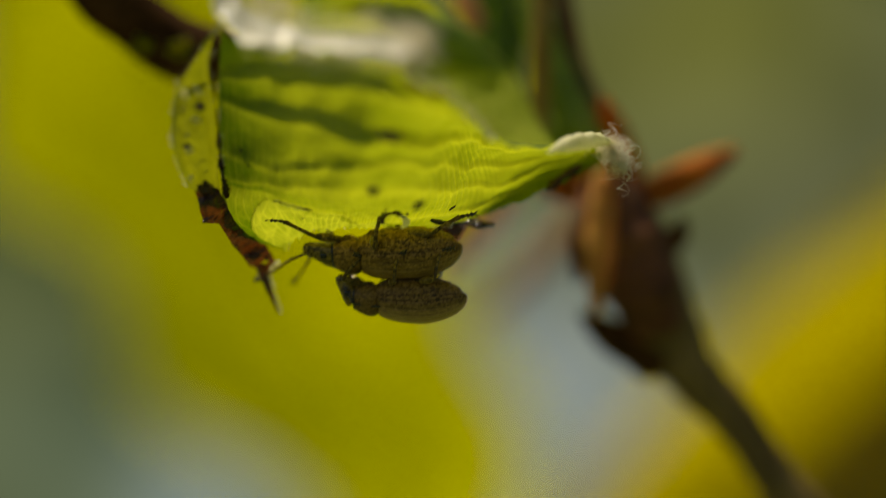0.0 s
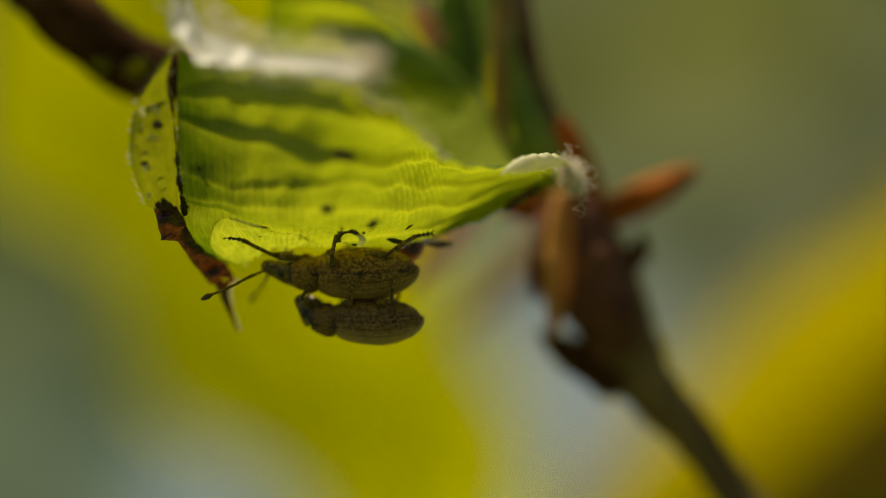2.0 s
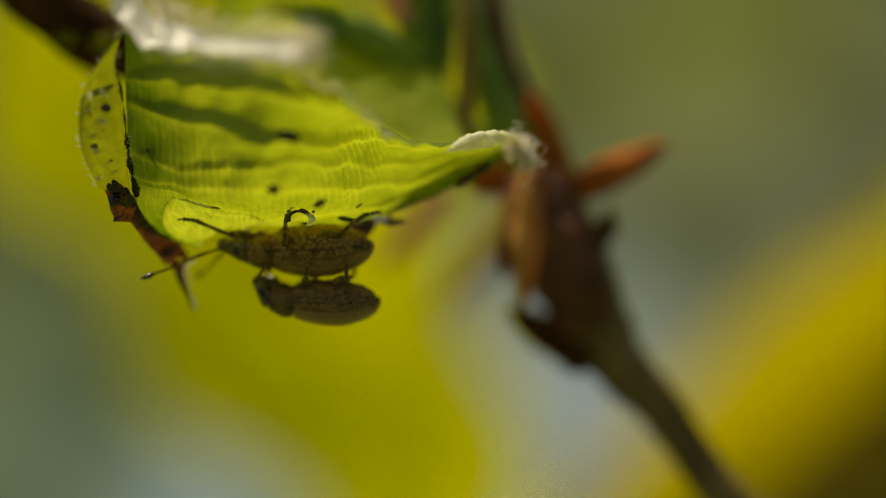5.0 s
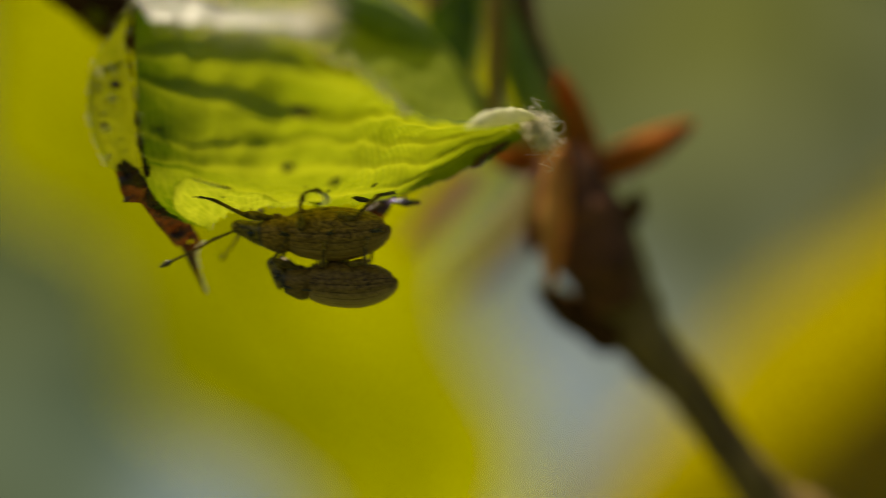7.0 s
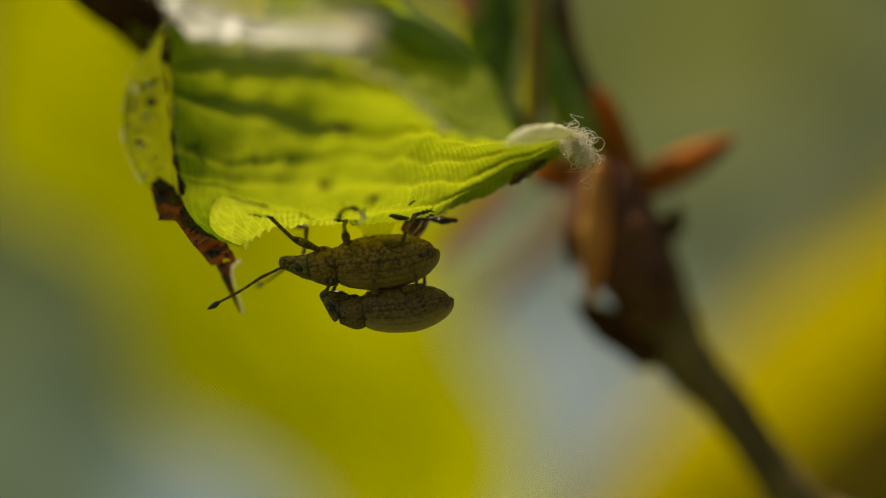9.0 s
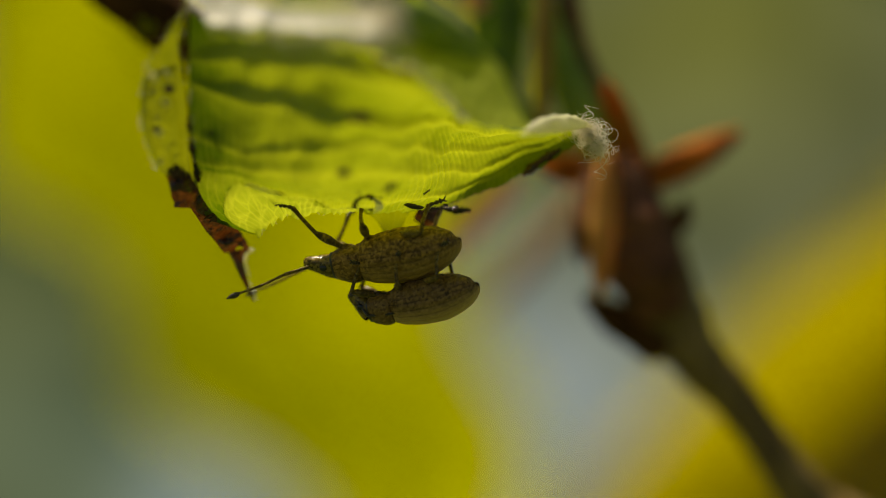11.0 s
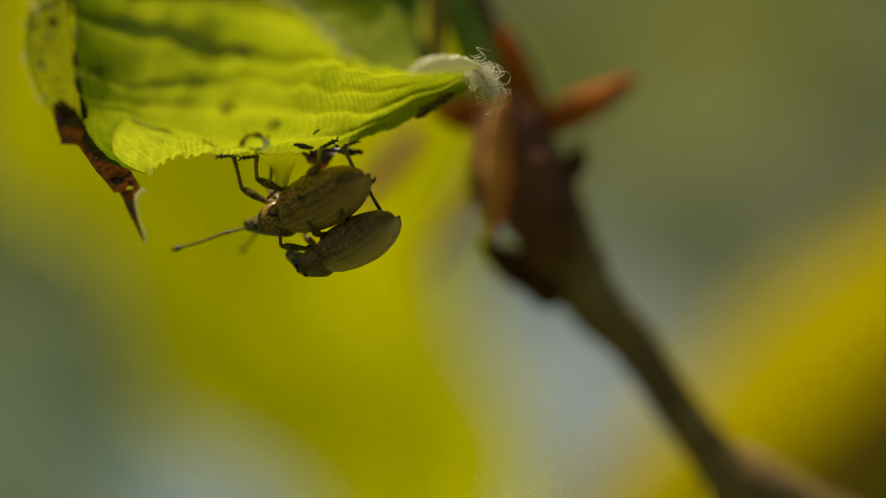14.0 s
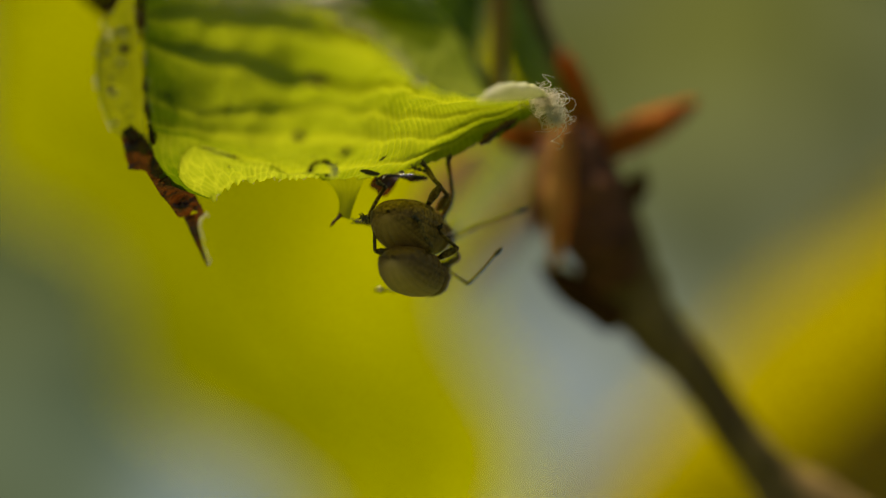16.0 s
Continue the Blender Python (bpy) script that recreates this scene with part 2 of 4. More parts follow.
def ball(name, r, lump=0.0, seed=0.0, n=14):
    """A lumpy ellipsoid with half axes r."""
    verts, faces = [], []
    for j in range(n + 1):
        for i in range(2 * n):
            a, b = math.pi * j / n, math.pi * i / n
            d = Vector((math.sin(a) * math.cos(b), math.sin(a) * math.sin(b), math.cos(a)))
            k = 1 + lump * noise.noise(d * 1.8 + Vector((seed, seed, 0)))
            verts.append(Vector((d.x * r[0], d.y * r[1], d.z * r[2])) * k)
    for j in range(n):
        for i in range(2 * n):
            a, b = j * 2 * n + i, j * 2 * n + (i + 1) % (2 * n)
            faces.append((a, a + 2 * n, b + 2 * n, b))
    return mesh(name, verts, faces)


def hairs(name, roots, length, radius, curl, seed, steps=9):
    """Fine curled fibres from roots: (place, direction)."""
    rnd = random.Random(seed)
    verts, faces = [], []
    for p, d in roots:
        d = Vector(d).normalized()
        q, line = Vector(p), [Vector(p)]
        spin = Vector((rnd.gauss(0, 1), rnd.gauss(0, 1), rnd.gauss(0, 1))).normalized()
        L = length * rnd.uniform(0.5, 1.3)
        for k in range(steps):
            d = (d + spin.cross(d) * curl * rnd.uniform(0.3, 1.0) + Vector((rnd.gauss(0, 1), rnd.gauss(0, 1), rnd.gauss(0, 1))) * 0.12).normalized()
            q = q + d * (L / steps)
            line.append(q.copy())
        v, f = tube_data(line, [radius, radius * 0.8, radius * 0.3], 4, steps * 2, 0, 0, len(verts))
        verts += v
        faces += f
    return mesh(name, verts, faces)


# ---- the curled young leaf from which the weevils hang ----
NET = [
    [(-6.20, -0.10, 0.00), (-4.84, -0.20, 0.78), (-2.25, -0.20, 0.82), (1.00, 0.30, 1.11), (4.21, 1.00, 2.40), (6.71, 0.70, 3.86)],
    [(-8.02, -2.30, 2.22), (-4.85, -4.00, 1.95), (-1.39, -4.40, 1.81), (1.43, 0.10, 2.30), (3.89, 1.30, 3.16), (6.59, 0.60, 4.07)],
    [(-8.12, -3.60, 4.93), (-4.83, -5.55, 4.37), (-1.63, -6.93, 4.07), (0.97, -2.40, 4.08), (3.30, 0.20, 3.77), (6.51, 0.50, 4.17)],
    [(-7.84, -5.22, 7.98), (-4.89, -7.20, 7.13), (-1.75, -9.12, 6.14), (0.31, -8.60, 5.08), (2.30, -5.60, 3.97), (6.42, 0.40, 4.30)],
]
FOLD = [(-7.78, -5.40, 8.15), (-8.29, -4.60, 6.66), (-8.19, -3.80, 4.91), (-8.15, -3.20, 3.32), (-8.04, -2.20, 1.91), (-6.75, -0.50, 0.45), (-6.10, 0.80, -0.45), (-6.20, 1.00, -1.20), (-6.42, 1.10, -2.45)]
RIM = [(-7.88, -5.60, 7.53), (-9.13, -5.20, 6.00), (-9.48, -4.80, 4.83), (-9.54, -4.30, 3.56), (-9.21, -3.40, 2.28), (-8.80, -2.40, 0.96), (-8.01, -0.80, 0.45), (-7.31, 0.60, -0.74), (-6.47, 1.20, -2.45)]


# side veins: the line of each pleat's crest over the blade (along, across), its height, its reach below
CRESTS = [
    ([(0, 0.36), (0.09, 0.35), (0.14, 0.31), (0.21, 0.21), (0.33, 0.11), (0.43, 0.14), (0.6, 0.2), (1, 0.25)], 0.16, 0.05),
    ([(0, 0.38), (0.27, 0.38), (0.45, 0.40), (0.63, 0.36), (1, 0.34)], 0.16, 0.07),
    ([(0, 0.50), (0.06, 0.48), (0.12, 0.45), (0.27, 0.48), (0.39, 0.53), (0.63, 0.50), (1, 0.5)], 0.16, 0.08),
    ([(0, 0.72), (0.06, 0.70), (0.23, 0.70), (0.30, 0.65), (0.45, 0.62), (0.6, 0.69), (1, 0.8)], 0.5, 0.09),
    ([(0, 0.80), (0.09, 0.84), (0.31, 0.88), (0.41, 0.86), (0.55, 0.88), (0.7, 0.96), (1, 1)], 0.45, 0.07),
]


def crest(line, u):
    """A pleat's crest at u, straight from corner to corner."""
    for (u0, v0), (u1, v1) in zip(line, line[1:]):
        if u <= u1:
            return v0 + (v1 - v0) * (u - u0) / (u1 - u0)
    return line[-1][1]


def hood(u, v):
    """The blade's underside: pleated at its side veins like shingles, ragged along the lower edge."""
    cols = [catmull(row, u) for row in NET]
    p = catmull(cols, v)
    side = math.sin(math.pi * min(max(u, 0), 1)) ** 0.6
    if v < 0.36:
        p += Vector((-0.85, 0.15, -0.30)) * math.sin(math.pi * v / 0.36) * math.exp(-((u / 0.07) ** 2))
    pleat = 0.0
    for line, height, reach in CRESTS:
        d = crest(line, u) + 0.012 * noise.noise(Vector((u * 9, height * 7, 0))) - v
        pleat += height * (math.exp(-d / reach) if d > 0 else math.exp(-((d / 0.03) ** 2)))
    p += Vector((0, -0.75, -0.65)) * pleat * side * min(1, (1 - u) * 4)
    rough = noise.noise(p * 0.9) * 0.26 + noise.noise(p * 2.6) * 0.05 + 0.02 * math.sin(u * 380)
    p += Vector((0, -0.6, -0.8)) * rough * side
    if v < 0.05:
        p += Vector((0, 0.05, 1)) * (1 - v / 0.05) * 0.12 * (noise.noise(Vector((u * 46, 3, 0))) + 0.6 * noise.noise(Vector((u * 120, 7, 0))))
    if v > 0.9:
        p += Vector((0, 0.4, -1)) * (v - 0.9) * 5 * (noise.noise(Vector((u * 17, 1, 0))) + 0.4)
    return p


def between_veins(u, v):
    """Across the blade, so that each side vein lies at one place."""
    marks = [0.0] + sorted(crest(line, u) for line, *_ in CRESTS) + [1.0001]
    spots = (0.0,) + RIB_PLACES + (1.0,)
    for a, b, x, y in zip(marks, marks[1:], spots, spots[1:]):
        if v <= b:
            return x + (y - x) * (v - a) / max(b - a, 1e-4)
    return 1.0


def split(u):
    """Where the thin lower margin is torn from the blade."""
    return crest([(0, 0.0), (0.075, 0.27), (0.095, 0.31), (0.14, 0.275), (0.21, 0.20), (0.33, 0.09), (0.43, 0.0), (1, 0.0)], u)


curled_leaf = thing("curled_leaf", "chewed young beech leaf, backlit yellow-green, curled and hairy", "leaf")
verts, faces, uvs = sheet_data(hood, 280, 200, lambda u, v: v > split(u) - 0.004)
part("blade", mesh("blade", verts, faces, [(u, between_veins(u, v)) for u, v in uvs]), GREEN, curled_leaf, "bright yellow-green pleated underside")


def lobe(u, v):
    """The torn margin below the split, a little in front of the blade, with teeth."""
    a = 0.008 + 0.42 * u
    p = hood(a, split(a) * v)
    p += Vector((-0.06, -0.14, -0.03)) * math.sin(math.pi * min(1, 0.15 + 0.85 * v)) * min(1, 8 * (1 - u), 8 * u + 0.2)
    if v < 0.12:
        tooth = abs((u * 9.0 + 0.3 * noise.noise(Vector((u * 20, 0, 0)))) % 1.0 - 0.5)
        p += Vector((0.1, 0, 1)) * (1 - v / 0.12) * (0.62 * tooth - 0.26) * (1 - u)
    return p


part("torn_margin", sheet("torn_margin", lobe, 120, 40), LOBE, curled_leaf, "thin pale green torn margin with a net of veins")


# the other half of the blade, curled up behind the first
HALF = [
    [(-2.22, 2.5, 5.44), (0.50, 2.5, 5.04), (2.62, 2.5, 4.13), (4.64, 2.5, 3.93)],
    [(-1.75, 6.0, 7.62), (0.82, 6.0, 7.10), (2.78, 6.0, 6.07), (4.12, 6.0, 5.15)],
    [(-1.39, 9.5, 9.91), (0.85, 9.5, 9.49), (2.34, 9.5, 8.53), (3.41, 9.5, 7.35)],
]


def half(u, v):
    p = catmull([catmull(row, u) for row in HALF], v)
    return p + Vector((0.1, -0.7, 0.3)) * (0.06 * math.sin(v * 19 + 2 * u) + 0.4 * noise.noise(p * 0.7) + 0.1 * noise.noise(p * 2))


part("far_half", sheet("far_half", half, 60, 50), PALE, curled_leaf, "pale green half of the blade curled up behind")


def flap(u, v):
    """The folded margin beside the crack, blistered: a small swelling above, a long one below."""
    s = v * 0.51
    p = catmull(FOLD, s).lerp(catmull(RIM, s), u)
    b = math.sin(math.pi * u) ** 0.7
    swell = 0.30 * math.sin(math.pi * (v / 0.34) ** 0.5) if v < 0.34 else 0.46 * math.sin(math.pi * min(1, (v - 0.34) / 0.66) ** 0.45)
    p += Vector((-0.15, -0.9, 0.1)) * b * (0.06 + swell + 0.14 * noise.noise(p * 1.3 + Vector((4, 0, 0))) + 0.12 * noise.noise(p * 2.7) + 0.05 * noise.noise(p * 6))
    p += Vector((-0.16, 0, 0)) * u * (swell - 0.12) * 1.5
    return p + Vector((-0.06, 0.05, 0))


part("folded_margin", sheet("folded_margin", flap, 48, 150), FLAP, curled_leaf, "blistered yellow-green folded margin with holes")


BROWN_IN = [(-8.41, -3.20, 2.68), (-8.09, -2.60, 1.93), (-7.77, -1.20, 1.02), (-7.02, 0.00, 0.52), (-6.72, 0.80, -0.10), (-6.55, 1.10, -0.51), (-6.79, 1.10, -0.84), (-6.66, 1.20, -1.64), (-6.39, 1.10, -2.50)]
BROWN_OUT = [(-9.12, -3.00, 2.44), (-8.94, -2.60, 1.56), (-8.82, -2.40, 0.94), (-8.45, -1.60, 1.04), (-8.01, -0.20, 0.13), (-7.48, 0.80, -0.70), (-7.37, 0.90, -0.58), (-6.95, 1.10, -1.53), (-6.45, 1.20, -2.52)]


def along(pts, t):
    """The corners of pts joined by straight lines."""
    x = min(max(t, 0.0), 1.0) * (len(pts) - 1)
    i = min(int(x), len(pts) - 2)
    return Vector(pts[i]).lerp(Vector(pts[i + 1]), x - i)


def withered(u, v):
    p = catmull(BROWN_IN, v).lerp(along(BROWN_OUT, v), u) + Vector((0, -0.15, 0))
    k = min(1, 6 * (1 - v))
    p += Vector((0.06, -0.75, 0.1)) * k * (0.22 * math.sin(math.pi * u) + 0.42 * noise.noise(p * 1.5) + 0.26 * noise.noise(p * 3.6) + 0.08 * noise.noise(p * 9))
    p += Vector((0.5, 0, -0.3)) * 0.12 * k * noise.noise(Vector((v * 22, u * 1.5, 2)))
    return p


part("withered_edge", sheet("withered_edge", withered, 60, 260, lambda u, v: v > 0.04 + 0.06 * noise.noise(Vector((u * 3, 1.5, 0))) + 0.012 * noise.noise(Vector((u * 19, v * 9, 0))) and (u - 0.35) ** 2 / 0.02 + (v - 0.625) ** 2 / 0.0004 > 1), WITHERED, curled_leaf, "curled dark brown withered edge with a pointed tip")
part("crack", tube("crack", [Vector(p) + Vector((0.05, -0.18, 0)) for p in FOLD[1:5]], [0.01, 0.03, 0.07, 0.01, 0.05, 0.02, 0.09, 0.03, 0.11, 0.05, 0.13, 0.09], 8, 130, 1.1, 2), WITHERED, curled_leaf, "dark brown crack along the fold")
for k, (x, y, z, r) in enumerate([(-9.14, -4.45, 3.67, 0.14), (-8.62, -4.90, 5.05, 0.19), (-8.60, -4.10, 3.19, 0.05), (-8.81, -4.50, 4.26, 0.04)]):
    part("hole", ball("hole", (r, 0.08, r * 0.85), 0.35, k), WITHERED, curled_leaf, "small brown hole", Matrix.Translation(mm(x, y, z)))

# pale bumps put where the glossy margin glints in the sun
for k, (x, y, z, a, b) in enumerate([(-8.73, -4.95, 4.57, 0.17, 0.11), (-8.98, -4.95, 3.50, 0.13, 0.10), (-9.08, -5.4, 5.45, 0.10, 0.16), (-8.62, -5.35, 5.55, 0.07, 0.20), (-9.04, -4.2, 2.55, 0.10, 0.08), (-9.25, -4.85, 4.95, 0.07, 0.06)]):
    part("blister", ball("blister", (a, 0.10, b), 0.45, k + 20, 10), GLINT, curled_leaf, "pale bump standing for a glint", Matrix.Translation(mm(x, y, z)) @ pose(0, 0, 0, 0, 25 - 20 * k, 0))

# silky white wool over the upper vein
GIRTH = [1.5, 1.25, 0.8, 0.5, 0.5, 0.6, 0.12]
SILK = [(-7.43, -6.85, 9.30), (-6.56, -7.68, 7.84), (-4.16, -9.05, 6.99), (-1.88, -10.42, 6.66), (-0.79, -10.87, 6.34)]


def wool(u, v):
    """A fluffy half roll along the vein, open towards the light."""
    p = catmull(SILK, u)
    x = u * (len(GIRTH) - 1)
    i = min(int(x), len(GIRTH) - 2)
    r = GIRTH[i] + (GIRTH[i + 1] - GIRTH[i]) * (x - i)
    a = -2.9 + 2.6 * v
    d = Vector((0.25 * math.sin(a), -math.cos(a), 1.4 * math.sin(a)))
    q = p + d * r + Vector((0, 0, 0.7 * r))
    return q + d * (0.30 * r * noise.noise(q * 0.9 + Vector((5, 0, 0))) + 0.08 * noise.noise(q * 3.1) + 0.06 * noise.noise(q * 8))


part("woolly_vein", sheet("woolly_vein", wool, 130, 30), WOOL, curled_leaf, "thick white silky wool along a vein")
rnd = random.Random(4)
roots = []
for k in range(700):
    t = rnd.random()
    d = Vector((rnd.gauss(0.4, 0.6), rnd.gauss(-0.1, 0.7), rnd.gauss(0, 0.8))).normalized()
    roots.append((catmull(SILK, t) + d * (1.2 - 0.75 * t) * rnd.uniform(0.6, 1.05), d * 0.7 + Vector((0.5, -0.2, -0.1))))
part("wool_hairs", hairs("wool_hairs", roots, 0.7, 0.016, 0.4, 8, 4), HAIR, curled_leaf)
curled_leaf.children[-1]["kind"] = "stuff"

# the pale tip with its tuft of hairs
part("leaf_tip", tube("leaf_tip", [(3.7, -4.6, 3.42), (4.35, -4.2, 3.72), (5.2, -2.8, 3.98), (6.0, -1.2, 4.10), (6.75, -0.1, 3.95)], [0.03, 0.18, 0.30, 0.30, 0.24, 0.13, 0.05], 16, 60, 0.4, 9), TIP, curled_leaf, "pale silvery rolled leaf tip")
roots = []
for k in range(170):
    a = rnd.random()
    p = Vector((6.0 + 1.0 * a, -0.3 + rnd.gauss(0, 0.25), 4.0 - 1.2 * a * rnd.random() + rnd.gauss(0, 0.12)))
    roots.append((p, (rnd.gauss(0.15, 0.7), rnd.gauss(-0.1, 0.5), rnd.gauss(-0.5, 0.6))))
part("tip_tuft", hairs("tip_tuft", roots, 1.9, 0.013, 1.0, 11, 16), HAIR, curled_leaf, "tangled tuft of pale hairs")
curled_leaf.children[-1]["kind"] = "stuff"

# frayed lower edge: the tag, the chewed hole and the withered bits beside it
TAG = [
    [(-2.2, -0.3, 0.95), (-1.5, -0.2, 1.0), (-0.9, -0.1, 1.0), (-0.2, 0.0, 1.05)],
    [(-1.62, 0.2, 0.52), (-1.3, 0.2, 0.5), (-0.95, 0.25, 0.5), (-0.5, 0.3, 0.6)],
    [(-1.36, 0.35, 0.0), (-1.2, 0.35, 0.0), (-1.0, 0.4, 0.0), (-0.75, 0.4, 0.0)],
    [(-1.40, 0.35, -0.6), (-1.25, 0.4, -0.62), (-1.1, 0.4, -0.65), (-0.95, 0.4, -0.7)],
]
part("tag_hook", tube("tag_hook", [(-1.28, 0.35, -0.50), (-1.42, 0.3, -0.66), (-1.55, 0.3, -0.80), (-1.68, 0.3, -0.98)], [0.10, 0.07, 0.05, 0.06, 0.02], 8, 20, 0.4), WITHERED, curled_leaf, "small withered hook")
part("torn_tag", sheet("torn_tag", lambda u, v: catmull([catmull(r, u) for r in TAG], v), 24, 24), TORN, curled_leaf, "torn green tag of blade")


def bit(u, v):
    p = Vector((0.05 + 2.2 * u - 0.25 * v, 0.95 + 0.35 * math.sin(3 * u), 1.12 - 0.95 * v * (math.sin(math.pi * min(1, 0.25 + 1.1 * u)) ** 2) + 0.1 * u))
    return p + Vector((0, -0.3, 0)) * math.sin(math.pi * v) + Vector((0.1, 0.1, 0.1)) * noise.noise(p * 2.2)


part("withered_bit", sheet("withered_bit", lambda u, v: bit(u * 0.45, v), 12, 12), WITHERED, curled_leaf, "dark red-brown withered bit under the edge")


def arch(a, r):
    return Vector((-1.82 + r * math.cos(a), -3.0, 0.98 + 0.85 * r * math.sin(a)))


part("chewed_hole_rim", tube("chewed_hole_rim", [arch(3.3 - 3.0 * k / 16, 0.42) for k in range(17)], [0.12, 0.06, 0.075, 0.09, 0.05], 8, 40, 0.3), WITHERED, curled_leaf, "dark rim of a chewed hole")
# a white crescent sheet in place of the bright glint on the rim
part("wet_rim", sheet("wet_rim", lambda u, v: arch(0.95 - 1.75 * u, 0.36 + 0.24 * v * math.sin(math.pi * u)) + Vector((0, -0.35 + 0.45 * v, 0)), 24, 6), WOOL, curled_leaf, "white sheet standing for the glint at the hole")
for k, (x, y, z, a, b) in enumerate([(-0.87, -5.45, 1.54, 0.24, 0.12), (-2.42, -6.35, 2.02, 0.20, 0.15), (-1.31, -2.9, 1.29, 0.06, 0.05), (0.335, -1.7, 1.54, 0.16, 0.04), (-0.15, -1.5, 1.02, 0.34, 0.09), (-5.25, -2.1, 1.17, 0.09, 0.04), (-2.06, -3.45, 1.46, 0.08, 0.06), (1.02, -0.25, 1.12, 0.10, 0.05), (-1.7, -2.2, 0.86, 0.10, 0.04), (-7.29, -3.6, 3.58, 0.10, 0.09), (-1.81, -7.31, 3.83, 0.45, 0.18)]):
    part("speck", ball("speck", (a, 0.07, b), 0.4, k + 3, 8), SPECK, curled_leaf, "black speck", Matrix.Translation(mm(x, y, z)) @ pose(0, 0, 0, 0, (-35, 10, 5)[k % 3], 0))
# dark curled margin along the right part of the lower edge
part("withered_margin", tube("withered_margin", [(3.98, 0.90, 2.27), (4.61, 0.90, 2.78), (5.45, 1.00, 3.28)], [0.05, 0.20, 0.10, 0.16, 0.05], 10, 40, 0.8, 12), WITHERED, curled_leaf, "dark curled margin near the tip")
part("withered_margin", tube("withered_margin", [(0.1, 0.4, 1.0), (0.9, 0.45, 0.98), (1.98, 0.80, 0.93)], [0.06, 0.07, 0.05, 0.16, 0.06], 10, 40, 0.7, 15), WITHERED, curled_leaf, "dark curled margin")
# the dried upper rim and its fringe
part("withered_rim", tube("withered_rim", [hood(0.43 + 0.03 * k, 0.985) + Vector((0, 0.1, -0.12)) for k in range(6)], [0.02, 0.10, 0.05, 0.10, 0.03], 10, 40, 0.8, 5), DARK_SCALE, curled_leaf, "dried red-brown upper rim")
rim_hairs = []
for k in range(70):
    rim_hairs.append((hood(0.42 + 0.34 * rnd.random(), 1.0), (rnd.gauss(0.5, 0.4), rnd.gauss(0.2, 0.5), rnd.gauss(0.7, 0.4))))
part("rim_hairs", hairs("rim_hairs", rim_hairs, 0.4, 0.012, 0.35, 31, 5), HAIR, curled_leaf, "pale silky fringe of the upper rim")
curled_leaf.children[-1]["kind"] = "stuff"
fringe = []
for k in range(90):
    t = 0.62 + 0.38 * rnd.random()
    fringe.append((catmull(BROWN_IN, t), (rnd.gauss(0.8, 0.4), rnd.gauss(0, 0.4), rnd.gauss(-0.1, 0.5))))
for k in range(70):
    t = rnd.random() ** 1.6
    fringe.append((catmull(FOLD, 0.45 * t) + Vector((0.08, -0.2, 0)), (rnd.gauss(0.3, 0.5), rnd.gauss(-0.6, 0.4), rnd.gauss(0.1, 0.5))))
for k in range(40):
    t = rnd.random()
    fringe.append((catmull(RIM, 0.5 * t) + Vector((-0.1, 0, 0)), (rnd.gauss(-1, 0.3), rnd.gauss(-0.2, 0.4), rnd.gauss(0.3, 0.4))))
for k in range(14):
    fringe.append((hood(0.02 + 0.6 * rnd.random(), 0.0), (rnd.gauss(0, 0.5), rnd.gauss(0, 0.4), rnd.gauss(-0.8, 0.3))))
part("edge_hairs", hairs("edge_hairs", fringe, 0.22, 0.010, 0.2, 21, 4), HAIR, curled_leaf, "short pale hairs along the edges")
curled_leaf.children[-1]["kind"] = "stuff"
# pale scars along the split
part("scar", tube("scar", [hood(0.125 + 0.009 * k, split(0.125 + 0.009 * k) + 0.012) + Vector((0, -0.06, 0.0)) for k in range(10)], [0.01, 0.035, 0.01, 0.03, 0.045, 0.01], 7, 40, 0.6, 3), WITHERED, curled_leaf, "brown lip of a slit")
part("scar", sheet("scar", lambda u, v: hood(0.115 + 0.085 * u, split(0.115 + 0.085 * u) + 0.006 + 0.03 * v * math.sin(math.pi * u)) + Vector((0, -0.12, -0.04)), 24, 5), TIP, curled_leaf, "pale papery scar")

# ---- the blade above and behind, its stalk ----
UP = [[(-6.6, 9.0, 7.6), (-3.6, 9.0, 7.8), (-1.4, 9.0, 8.0), (0.4, 8.9, 8.0), (1.5, 9.0, 7.4)], [(-6.2, 7.4, 9.8), (-3.2, 7.5, 9.8), (-1.3, 7.8, 9.6), (0.4, 8.3, 9.0), (1.4, 8.9, 8.2)], [(-5.8, 5.6, 11.6), (-3.0, 5.8, 11.6), (-1.5, 6.2, 11.2), (0.3, 7.6, 10.0), (1.3, 8.8, 8.9)]]


def upper(u, v):
    p = catmull([catmull(r, u) for r in UP], v)
    return p + Vector((0, -0.8, -0.5)) * (0.5 * math.sin(v * 15) * math.sin(math.pi * u) + 0.25 * noise.noise(p * 0.8))


upper_leaf = thing("upper_leaf", "young green leaf arching above the curled one", "leaf")
part("blade", sheet("blade", upper, 60, 40), GREEN, upper_leaf)
part("stalk", tube("stalk", [(-2.6, 6.0, 9.8), (0.2, 7.0, 8.9), (2.0, 9.5, 7.6), (3.6, 13.0, 6.0), (6.5, 13.5, 3.6)], [0.5, 0.85, 0.95, 0.9, 0.9], 12, 30, 0.1), PALESTEM, upper_leaf, "green leaf stalk")


